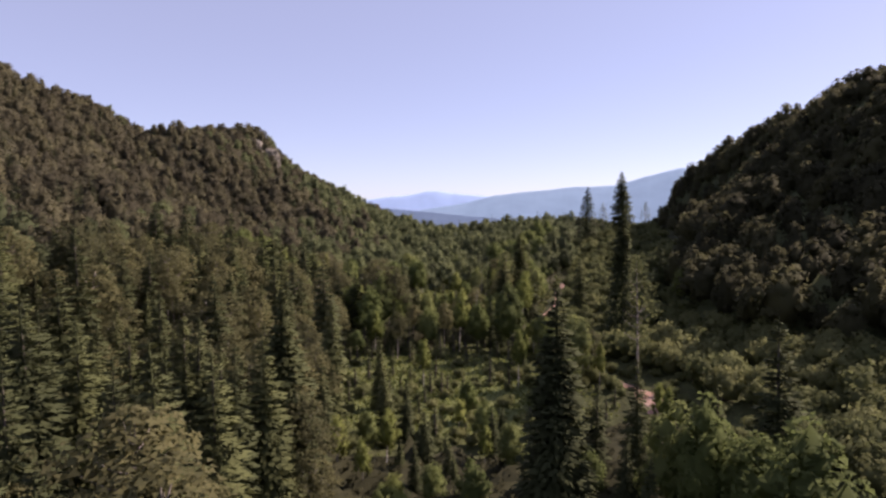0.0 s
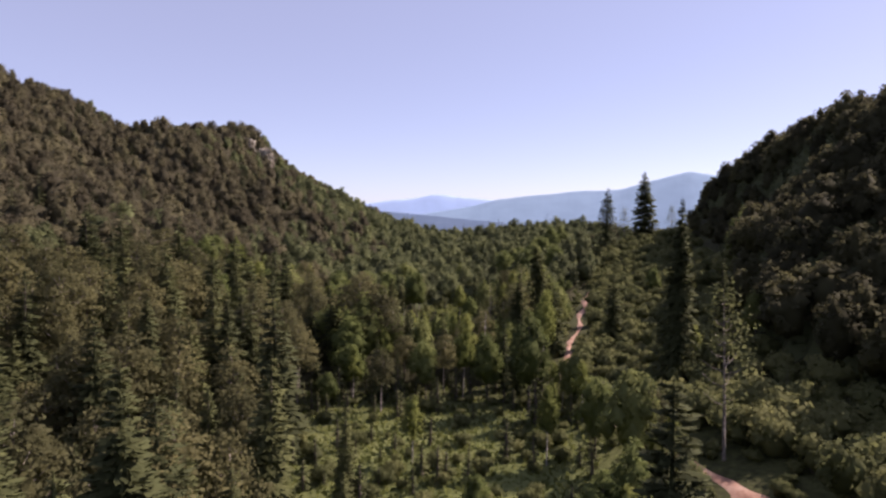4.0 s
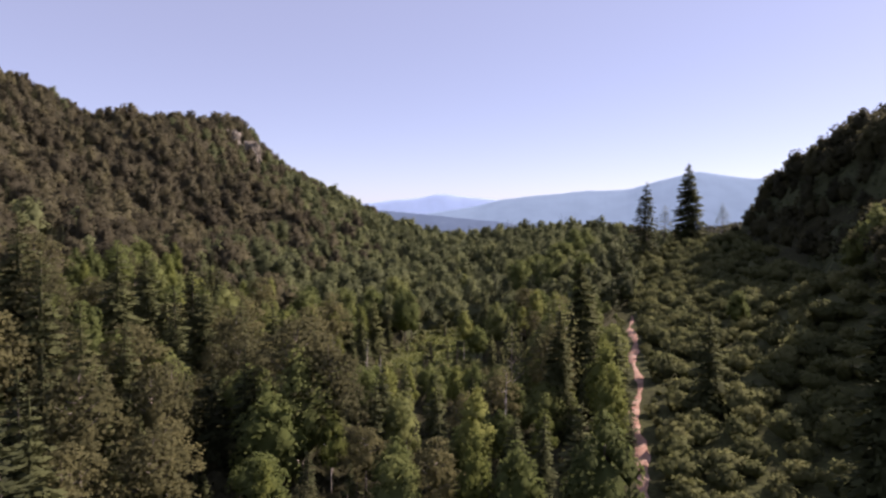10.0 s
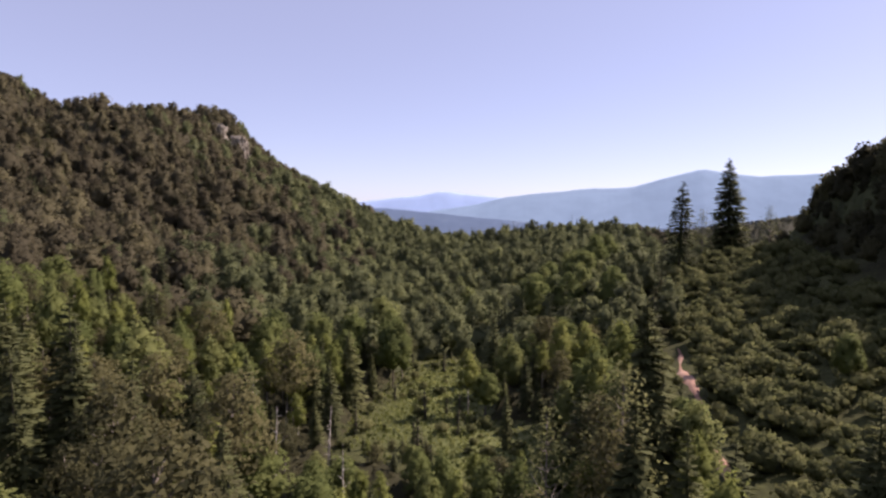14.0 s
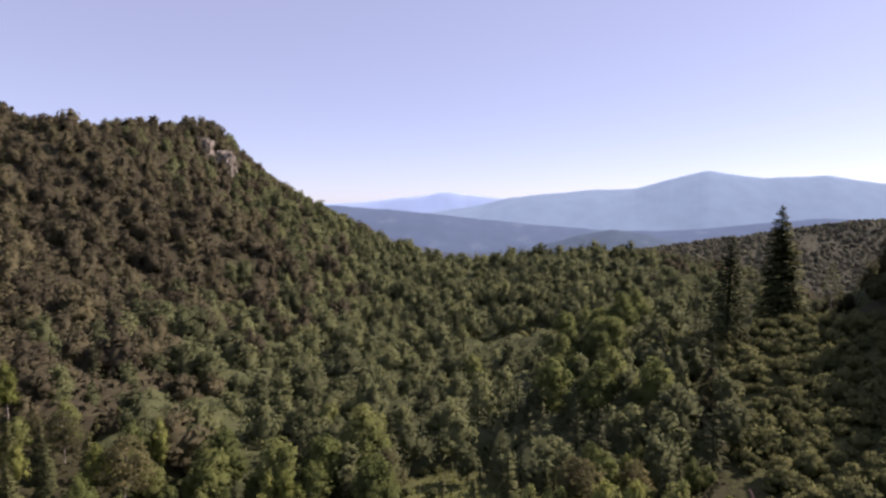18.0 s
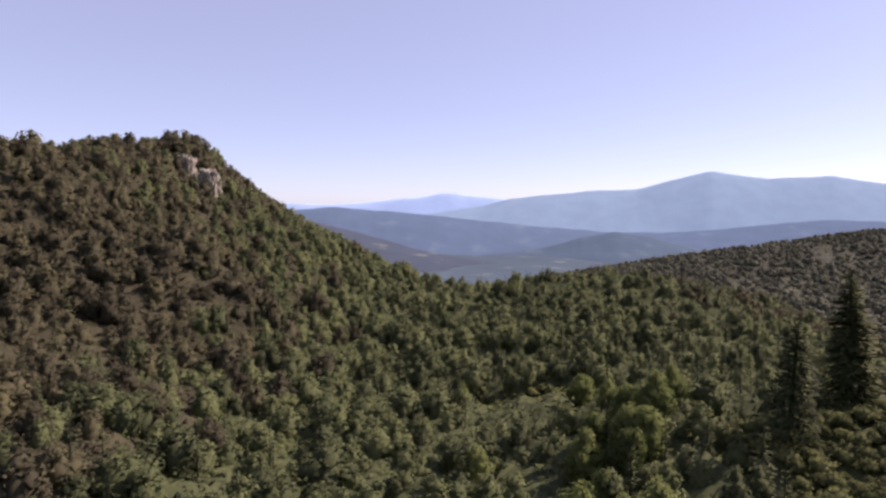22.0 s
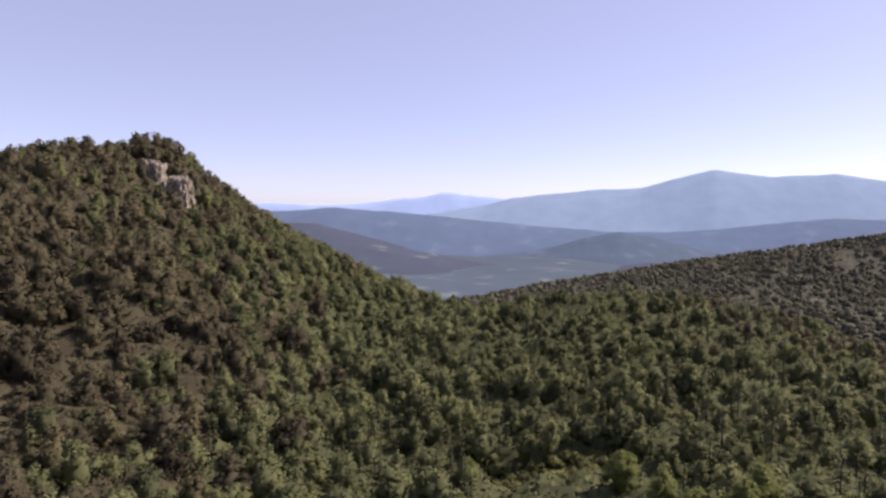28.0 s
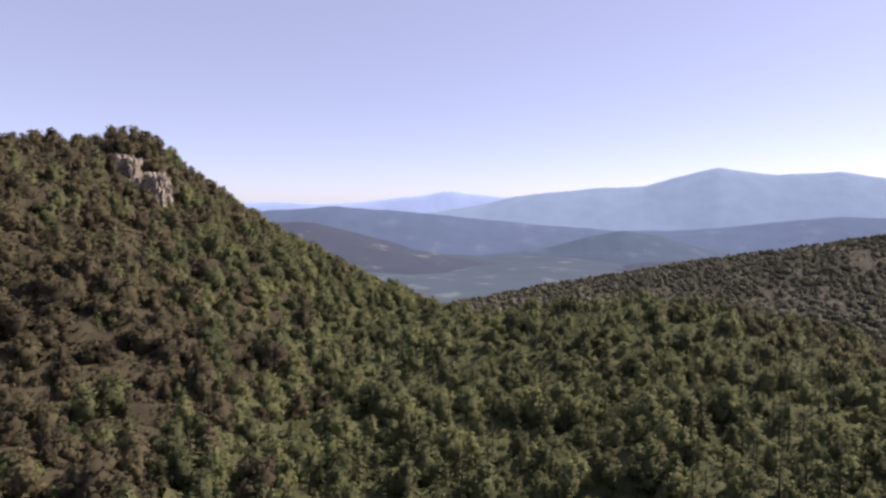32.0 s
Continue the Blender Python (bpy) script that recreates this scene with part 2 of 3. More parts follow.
def trail_mesh():
    y = np.arange(62, 247, 1.5)
    x = np.convolve(np.pad(trail_x(y), 6, mode="edge"), np.ones(13) / 13, "valid")
    x = x + 0.5 * np.sin(y * 0.21)
    half = (0.85 + 0.75 * ease(108, 98, y) + 0.3 * np.sin(y * 0.37) + 0.2 * np.sin(y * 1.1)) * (0.15 + 0.85 * ease(247, 232, y))
    v, q = [], []
    for k in range(len(y)):
        for j, s in enumerate((-1.0, -0.5, 0.0, 0.5, 1.0)):
            px = x[k] + s * half[k]
            v.append((px, y[k], float(ground_z(px, y[k])) + 0.16 - 0.06 * (abs(s) == 0.5) - 0.24 * (abs(s) == 1)))
    for k in range(len(y) - 1):
        for j in range(4):
            a = 5 * k + j
            q.append((a, a + 1, a + 6, a + 5))
    return mesh_from("trail", v, q)


me = trail_mesh()
me.materials.append(dirt)
tagged(new("trail", smooth(me)), "reddish gravel forest track with two wheel ruts", "track", kind="structure")

# ---- distance ----
def ridge_strip(name, label, mat, y, points, depth, foot, rough, seed):
    """A far range: crest heights along x, falling to its foot towards and away from the valley."""
    r = np.random.RandomState(seed)
    x = np.linspace(points[0][0], points[-1][0], 420)
    top = np.interp(x, [p[0] for p in points], [p[1] for p in points])
    k = np.ones(7) / 7
    top = np.convolve(np.pad(top, 3, mode="edge"), k, "valid")
    for f in (0.004, 0.011, 0.03, 0.085):
        top = top + rough * (0.004 / f) ** 0.7 * np.sin(x * f + r.uniform(0, 6) + 2 * np.sin(x * f * 0.37 + r.uniform(0, 6)))
    rows = []
    for s in np.linspace(0, 1, 15):
        t = 1 - s
        fall = foot + (top - foot) * (1 - s ** 1.4) + (t * s * 4) * rough * 3 * np.sin(x * 0.009 + s * 5 + r.uniform(0, 1))
        rows.append(np.stack([x * (1 - s * depth / y), np.full_like(x, y - s * depth), fall], -1))
    rows.insert(0, np.stack([x, np.full_like(x, y + 60), np.full_like(x, foot)], -1))
    v = np.concatenate(rows)
    n = len(x)
    i = (np.arange(len(rows) - 1)[:, None] * n + np.arange(n - 1)).ravel()
    me = smooth(mesh_from(name, v, np.stack([i, i + n, i + n + 1, i + 1], -1)))
    me.materials.append(mat)
    return tagged(new(name, me), label, "mountains", kind="structure")


# each layer's haze sits in its colour and glow, paler further off
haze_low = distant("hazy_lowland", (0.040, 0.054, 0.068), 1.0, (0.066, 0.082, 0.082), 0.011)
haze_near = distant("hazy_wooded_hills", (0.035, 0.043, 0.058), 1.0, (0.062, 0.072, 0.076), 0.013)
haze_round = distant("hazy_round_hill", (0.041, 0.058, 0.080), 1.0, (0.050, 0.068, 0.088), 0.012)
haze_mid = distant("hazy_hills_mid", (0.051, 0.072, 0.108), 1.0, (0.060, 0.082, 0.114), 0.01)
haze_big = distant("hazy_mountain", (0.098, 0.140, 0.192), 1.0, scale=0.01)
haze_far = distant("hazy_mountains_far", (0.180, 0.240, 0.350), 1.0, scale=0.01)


def lowland(x, y):
    return -118 - 42 * ease(1500, 3200, y) + 18 * np.sin(x * 0.0031 + 0.7) * np.sin(y * 0.0024 + 1.1) + 9 * np.sin(x * 0.009 + y * 0.004) * np.cos(y * 0.007)


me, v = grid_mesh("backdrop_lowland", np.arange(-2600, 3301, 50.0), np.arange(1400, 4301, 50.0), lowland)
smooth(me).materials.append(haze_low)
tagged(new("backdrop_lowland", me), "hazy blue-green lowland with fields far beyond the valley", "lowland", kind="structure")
ridge_strip("backdrop_range_faint", "faint range on the horizon in painted blue haze", haze_far, 4780, [(-3400, 45), (-1700, 75), (-1360, 103), (-1000, 85), (-777, 93), (-490, 124), (-250, 150), (-80, 180), (84, 155), (328, 135), (600, 125), (3600, 85)], 150, -200, 3, 1)
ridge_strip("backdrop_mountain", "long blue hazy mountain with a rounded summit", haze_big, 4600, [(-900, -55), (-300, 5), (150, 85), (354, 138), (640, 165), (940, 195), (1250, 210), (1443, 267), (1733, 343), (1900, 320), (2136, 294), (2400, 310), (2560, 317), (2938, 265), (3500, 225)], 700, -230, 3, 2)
ridge_strip("backdrop_hills", "wooded hills beyond the valley in painted dark blue haze", haze_mid, 3600, [(-2400, 25), (-1300, 20), (-943, 45), (-669, 63), (-333, 42), (-100, 17), (123, -5), (575, -34), (879, -53), (1100, -55), (1325, -41), (1700, 5), (2010, 26), (2268, 14), (3000, -35)], 500, -200, 4, 3)
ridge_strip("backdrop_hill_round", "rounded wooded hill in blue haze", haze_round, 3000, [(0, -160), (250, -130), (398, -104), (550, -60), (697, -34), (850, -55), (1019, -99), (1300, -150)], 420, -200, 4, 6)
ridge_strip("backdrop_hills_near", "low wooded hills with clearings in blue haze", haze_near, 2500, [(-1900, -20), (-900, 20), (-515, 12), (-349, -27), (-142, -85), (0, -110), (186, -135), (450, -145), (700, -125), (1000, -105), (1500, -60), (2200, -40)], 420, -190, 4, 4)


# ---- trees: shapes ----
def unit(v):
    return v / (np.linalg.norm(v, axis=-1, keepdims=True) + 1e-9)


def leaf_faces(centres, normals, size, rng, soft):
    """Small sprigs of leaves, one uneven three-cornered face each, square to their normals."""
    n = len(centres)
    a = unit(np.cross(normals, unit(rng.normal(size=(n, 3)))))
    b = np.cross(normals, a)
    s = size * rng.uniform(0.65, 1.4, (n, 1))
    v = np.stack([centres - a * s + b * s * rng.uniform(-0.75, -0.3, (n, 1)), centres + a * s * rng.uniform(0.6, 1.1, (n, 1)) - b * s * rng.uniform(0.3, 0.75, (n, 1)),
                  centres + b * s * rng.uniform(0.8, 1.3, (n, 1)) + a * s * rng.uniform(-0.5, 0.5, (n, 1))], 1)
    return v.reshape(-1, 3), np.arange(3 * n).reshape(-1, 3), np.repeat(soft, 3, 0)


def split_quads(q):
    return q if q.shape[1] == 3 else np.concatenate([q[:, [0, 1, 2]], q[:, [0, 2, 3]]])


def ball_grid():
    """A cube's skin in 24 faces, blown up to a sphere."""
    k, v, q = {}, [], []
    def at(*p):
        if p not in k:
            k[p] = len(v)
            v.append(p)
        return k[p]
    for axis in range(3):
        for sign in (-1, 1):
            for a in (-1, 0):
                for b in (-1, 0):
                    ring = []
                    for da, db in ((0, 0), (1, 0), (1, 1), (0, 1)):
                        p = [0, 0, 0]
                        p[axis], p[(axis + 1) % 3], p[(axis + 2) % 3] = sign, a + da, b + db
                        ring.append(at(*p))
                    q.append(ring if sign > 0 else ring[::-1])
    return np.array(v, float), np.array(q)


BALL, BALL_FACES = ball_grid()
BALL = BALL / np.linalg.norm(BALL, axis=1, keepdims=True)


def body(centre, radii, rng, uneven=0.16):
    """The dense, uneven inside of a crown, hidden under its leaves."""
    d = BALL
    return centre + d * radii * (1 + uneven * rng.normal(size=(len(d), 1))).clip(0.6, 1.4), BALL_FACES, d * 1.0


CUBE = unit(np.array([(x, y, z) for z in (-1, 1) for y in (-1, 1) for x in (-1, 1)], float))
SIDES = np.array([(0, 2, 3, 1), (4, 5, 7, 6), (0, 1, 5, 4), (2, 6, 7, 3), (0, 4, 6, 2), (1, 3, 7, 5)])
GEM = np.array([(1, 0, 0), (0, 1, 0), (-1, 0, 0), (0, -1, 0), (0, 0, 1), (0, 0, -1)], float)
GEM_FACES = np.array([(0, 1, 4), (1, 2, 4), (2, 3, 4), (3, 0, 4), (1, 0, 5), (2, 1, 5), (3, 2, 5), (0, 3, 5)])


def rod(points, radii, sides=6):
    """A tapered stem along points."""
    p = np.asarray(points, float)
    v = []
    for k in range(len(p)):
        d = unit(p[min(k + 1, len(p) - 1)] - p[max(k - 1, 0)])
        a = unit(np.cross(d, (0.3, 0.9, 0.11)))
        b = np.cross(d, a)
        t = np.arange(sides) * 2 * np.pi / sides
        v.append(p[k] + radii[k] * (np.cos(t)[:, None] * a + np.sin(t)[:, None] * b))
    q = [(k * sides + j, k * sides + (j + 1) % sides, (k + 1) * sides + (j + 1) % sides, (k + 1) * sides + j) for k in range(len(p) - 1) for j in range(sides)]
    return np.concatenate(v), np.array(q), np.zeros((len(p) * sides, 3))


def joined(pieces):
    v, q, n, at = [], [], [], 0
    for a, b, c in pieces:
        v.append(a)
        q.append(split_quads(b) + at)
        n.append(c)
        at += len(a)
    return np.concatenate(v), np.concatenate(q), np.concatenate(n)


def spruce_shape(seed, whorls, arms, sprays, height=20.0, reach=3.3, bare=0.06, ragged=0.3, fine=1.0):
    """Crown and trunk of a spruce: whorls of drooping boughs, each with sprays of needles along it."""
    r = np.random.RandomState(seed)
    mid, along, size, soft = [], [], [], []
    for k in range(whorls):
        f = bare + (0.985 - bare) * (k + r.uniform(-0.25, 0.25)) / whorls
        f = f0 = min(max(f, bare), 0.985)
        length0 = reach * (1 - f) ** 0.74 * (1.0 if f > 0.2 else 0.7 + 1.5 * f) + 0.15
        for j in range(arms if f0 < 0.8 else max(3, arms - 3)):
            turn = 2 * np.pi * (j + r.uniform(-0.35, 0.35)) / arms + k * 1.9
            f = min(max(f0 + r.uniform(-0.75, 0.75) * (0.985 - bare) / whorls, bare), 0.985)
            length = length0 * r.uniform(1 - ragged, 1 + ragged * 0.8)
            d = np.array([np.cos(turn), np.sin(turn), 0])
            side = np.array([-d[1], d[0], 0])
            slope = 0.42 - 0.55 * f + r.uniform(-0.1, 0.12)
            for e in range(sprays):
                t = 1 - 0.78 * e / max(sprays, 2) + r.uniform(-0.08, 0.06)
                wing = (0 if e == 0 else r.choice([-1, 1])) * r.uniform(0.1, 0.3) * length * t
                mid.append(d * length * t * 0.86 + side * wing + np.array([0, 0, f * height - slope * length * t ** 1.4 + r.uniform(-0.05, 0.05)]))
                along.append(unit(d + side * (0.9 * np.sign(wing) * r.uniform(0.2, 0.9)) - np.array([0, 0, slope * 1.2])))
                size.append(min(max(length * r.uniform(0.17, 0.26), 0.2), 0.62) * fine)
                soft.append(unit(d * 0.75 + np.array([0, 0, 0.65])))
    mid, along, soft = np.array(mid), np.array(along), np.array(soft)
    size = np.array(size)[:, None]
    n = len(mid)
    face = unit(soft + 0.35 * r.normal(size=(n, 3)))
    b = unit(np.cross(face, along))
    up = np.cross(along, b)
    w = size * r.uniform(0.45, 0.8, (n, 1))
    sag = up * size * r.uniform(0.1, 0.4, (n, 1))
    v = np.stack([mid - along * size * 0.8 + b * w - sag, mid - along * size * 0.8 - b * w - sag, mid + along * size * 1.3], 1)
    away = np.einsum("ij,ij->i", np.cross(v[:, 1] - v[:, 0], v[:, 2] - v[:, 0]), soft) < 0
    v[away] = v[away][:, [1, 0, 2]]
    crown = [(v.reshape(-1, 3), np.arange(3 * n).reshape(-1, 3), np.repeat(soft, 3, 0))]
    hs = np.linspace(bare + 0.03, 0.93, 6)
    crown.append(rod([(0, 0, h * height) for h in hs], [reach * 0.1 * (1 - h) ** 0.8 for h in hs], 5))
    crown.append(rod([(0, 0, height * 0.93), (0, 0, height)], [0.1, 0.02], 4))
    hs = np.array([0, 0.02, 0.3, 0.7, 0.97])
    trunk = rod([(0.05 * np.sin(h * 7), 0, h * height - 0.5 * (h == 0)) for h in hs], [0.34, 0.27, 0.2, 0.11, 0.03], 6)
    return joined(crown), trunk


def broad_shape(seed, clumps, per, leaf, height=14.0, spread=3.3, base=0.3, flat=0.8, limbs=7, stem=0.2, sides=6, core=0.72, ball=True, loose=0.12, taper=0.4, lift=0.3):
    """Crown and trunk of a broad-leaved tree or pine: rounded lobes of small leaves round a dense inside, carried by limbs."""
    r = np.random.RandomState(seed)
    lean = r.uniform(-0.5, 0.5, 2)
    mid, half = height * (base + 1) / 2, height * (1 - base) / 2
    heart = np.array([0, 0, mid - 0.2 * half])
    cs = []
    for k in range(clumps):
        up = 1.0 - 1.55 * (k + 0.5) / clumps + r.uniform(-0.12, 0.12)
        turn = k * 2.4 + r.uniform(-0.5, 0.5)
        out = np.sqrt(max(1 - min(abs(up), 1) ** 2, 0.03)) * (1 - taper * max(up, 0)) * r.uniform(0.5, 0.85)
        cs.append((np.cos(turn) * out * spread + lean[0] * 0.5, np.sin(turn) * out * spread + lean[1] * 0.5, mid + up * half * r.uniform(0.72, 0.88)))
    cs = np.array(cs)
    pieces = []
    for c in cs:
        size = spread * r.uniform(0.27, 0.46) * np.array([1, 1, flat * r.uniform(0.9, 1.3)])
        away = unit(c - heart)
        n = unit(r.normal(size=(per, 3)) + 0.7 * away + np.array([0, 0, 0.15]))
        pts = c + n * size * r.uniform(1 - loose, 1 + loose, (per, 1))
        puff = unit(0.75 * n + 0.7 * unit(pts - heart) + (0, 0, lift))
        pieces.append(leaf_faces(pts, unit(puff + 0.55 * r.normal(size=(per, 3))), leaf, r, unit(puff + 0.35 * r.normal(size=(per, 3)))))
        if ball:
            pieces.append((c + GEM * size * 0.78, GEM_FACES, unit(0.75 * GEM + 0.7 * away)))
    if core:
        pieces.append(body(np.array([lean[0] * 0.3, lean[1] * 0.3, mid - 0.06 * half]), np.array([spread * 0.8, spread * 0.8, half * 0.86]) * core, r, 0.1))
    crown = joined(pieces)
    bend = [(lean[0] * h * h, lean[1] * h * h, h * height * 0.93 - 0.4 * (h == 0)) for h in (0, 0.05, 0.35, 0.65, 1.0)]
    wood = [rod(bend, [stem * 1.25, stem, stem * 0.8, stem * 0.5, stem * 0.12], sides)]
    for c in cs[:limbs]:
        z = min(max(c[2] - 0.6 * np.hypot(c[0], c[1]), height * base * 0.7), height * 0.85)
        f = z / (height * 0.93)
        a = np.array([lean[0] * f * f, lean[1] * f * f, z])
        wood.append(rod([a, (a + c) / 2 + (0, 0, -0.25), c], [stem * 0.45, stem * 0.28, stem * 0.1], 4))
    return crown, joined(wood)


def bush_shape(seed, clumps, per, leaf, height=2.6, spread=1.5):
    """A bush: rounded lobes of small leaves over many thin stems."""
    r = np.random.RandomState(seed)
    pieces, wood = [], []
    for k in range(clumps):
        t, d = k * 2.4 + r.uniform(-0.4, 0.4), 0.78 * np.sqrt((k + 0.3) / clumps)
        c = np.array([np.cos(t) * d * spread, np.sin(t) * d * spread, height * (0.72 - 0.42 * d * d) * r.uniform(0.8, 1.12)])
        size = spread * r.uniform(0.34, 0.5)
        n = unit(r.normal(size=(per, 3)) + (0, 0, 0.45))
        pts = c + n * size * r.uniform(0.86, 1.12, (per, 1))
        puff = unit(0.8 * n + 0.6 * unit(pts - (0, 0, 0.25 * height)))
        pieces.append(leaf_faces(pts, unit(puff + 0.5 * r.normal(size=(per, 3))), leaf, r, unit(puff + 0.2 * r.normal(size=(per, 3)))))
        pieces.append((c + GEM * size * 0.8, GEM_FACES, unit(GEM + 0.5 * unit(c - (0, 0, 0.25 * height)))))
        wood.append(rod([(0.1 * np.cos(t), 0.1 * np.sin(t), -0.2), c], [0.05, 0.015], 4))
    pieces.append(body(np.array([0, 0, height * 0.4]), np.array([spread * 0.6, spread * 0.6, height * 0.38]), r))
    return joined(pieces), joined(wood)


def part(name, mesh, mat, parent):
    ob = new(name, mesh)
    if not mesh.materials:
        mesh.materials.append(mat)
    ob.parent = parent
    return ob


def tree_thing(name, shape, crown_mat, bark_mat, label, category, group):
    crown, (tv, tq, tn) = shape
    root = new(name)
    root.empty_display_size = 0.3
    part("crown", mesh_from("crown", *crown), crown_mat, root)
    part("trunk", smooth(mesh_from("trunk", tv, tq)), bark_mat, root)
    return tagged(root, label, category, group)


def dead_tree(seed):
    r = np.random.RandomState(seed)
    root = new("dead_tree")
    root.empty_display_size = 0.3
    v, q, n = rod([(0.2 * np.sin(h * 5 + seed) * h, 0.15 * h, 12 * h - 0.4 * (h == 0)) for h in (0, 0.05, 0.3, 0.6, 0.85, 1)], [0.2, 0.16, 0.13, 0.1, 0.06, 0.02], 6)
    part("trunk", smooth(mesh_from("trunk", v, q)), pale_bark, root)
    for k in range(9):
        h, t, w = r.uniform(4, 11.3), r.uniform(0, 6.28), r.uniform(0.5, 1.5)
        a = np.array([0.2 * np.sin(h / 12 * 5 + seed) * h / 12, 0.15 * h / 12, h])
        d = np.array([np.cos(t), np.sin(t), r.uniform(-0.1, 0.5)])
        v, q, n = rod([a, a + d * w * 0.5, a + d * w + (0, 0, 0.12)], [0.045, 0.03, 0.01], 4)
        part("branch", mesh_from("branch", v, q), pale_bark, root)
    return tagged(root, "bare pale dead tree with broken branches among the pines", "dead tree", "dead trees")


# ---- where the trees stand ----
rng = np.random.RandomState(7)


def scatter(x0, x1, y0, y1, step):
    gx, gy = np.meshgrid(np.arange(x0, x1, step), np.arange(y0, y1, step))
    gx[1::2] += step / 2
    p = np.stack([gx.ravel(), gy.ravel()], -1)
    return p + rng.uniform(-0.42, 0.42, p.shape) * step


def off_trail(p, gap):
    return np.abs(p[:, 0] - trail_x(p[:, 1])) > gap * (p[:, 1] < 250)


spots = {"old_spruce": [], "spruce": [], "pine": [], "broad": [], "birch": [], "tall_broad": [], "sparse": [], "near_spruce": [], "tiered_spruce": [], "snag": [], "bush": [], "sapling": []}   # rows of x, y, height


def stand(kind, p, low, high):
    for (x, y) in p:
        spots[kind].append((x, y, rng.uniform(low, high)))


def in_view(p, margin=14):
    return np.abs(p[:, 0]) < 0.72 * p[:, 1] + margin


# the valley's near wood, tree by tree
p = scatter(-75, 78, 30, 250, 5.3)
p = p[in_view(p) & off_trail(p, 2.5) & ((p[:, 0] < 52) | (p[:, 1] > 190))]
p = p[rng.uniform(size=len(p)) > 1.05 * glade(p[:, 0], p[:, 1])]
p = p[~cutover(p[:, 0], p[:, 1]) | (rng.uniform(size=len(p)) < 0.03)]
p = p[waves(p[:, 0] * 2.1 + 9, p[:, 1] * 2.1) > -1.35]
for x, y in p:
    k = rng.uniform()
    left_side = x < -12 - 0.1 * (y - 60)
    behind = y < 95
    if left_side and y < 190:
        share = 0.72 if y < 80 else 0.5 if y < 125 else 0.36
        kind, h = ("spruce", rng.uniform(13, 22)) if k < share else ("pine", rng.uniform(11, 17)) if k < share + 0.5 else ("broad", rng.uniform(9, 14))
    elif x > trail_x(y) and y < 130:
        continue
    elif behind:
        kind, h = ("spruce", rng.uniform(10, 18)) if k < 0.45 else ("broad", rng.uniform(8, 13)) if k < 0.75 else ("birch", rng.uniform(8, 13))
    elif x > 55:
        kind, h = ("broad", rng.uniform(9, 13))
    else:
        kind, h = ("spruce", rng.uniform(8, 15)) if k < 0.26 else ("pine", rng.uniform(9, 14)) if k < 0.36 else ("broad", rng.uniform(8, 13)) if k < 0.76 else ("birch", rng.uniform(8, 13))
    h *= rng.uniform(0.72, 1.18) * (1 + 0.14 * float(waves(x * 1.6, y * 1.6)))
    if -16 < x < 16 and 120 < y < 216:
        h = min(h, max(0.24 * (214 - y), 2.0))
    if -14 < x < 16 and y < 95:
        h = min(h, rng.uniform(5, 10))
    gap = trail_x(y) - x
    if 0 < gap < 10 and 132 < y < 252:      # the track's verge is kept low
        h = min(h, 0.85 * gap - 0.4)
        if h < 3.0:
            continue
        kind = "broad" if kind == "pine" else kind
    if 0 < gap < 11 and 66 < y < 100:
        continue
    spots["near_spruce" if kind == "spruce" and y < 100 else kind].append((x, y, min(h, 23.0)))

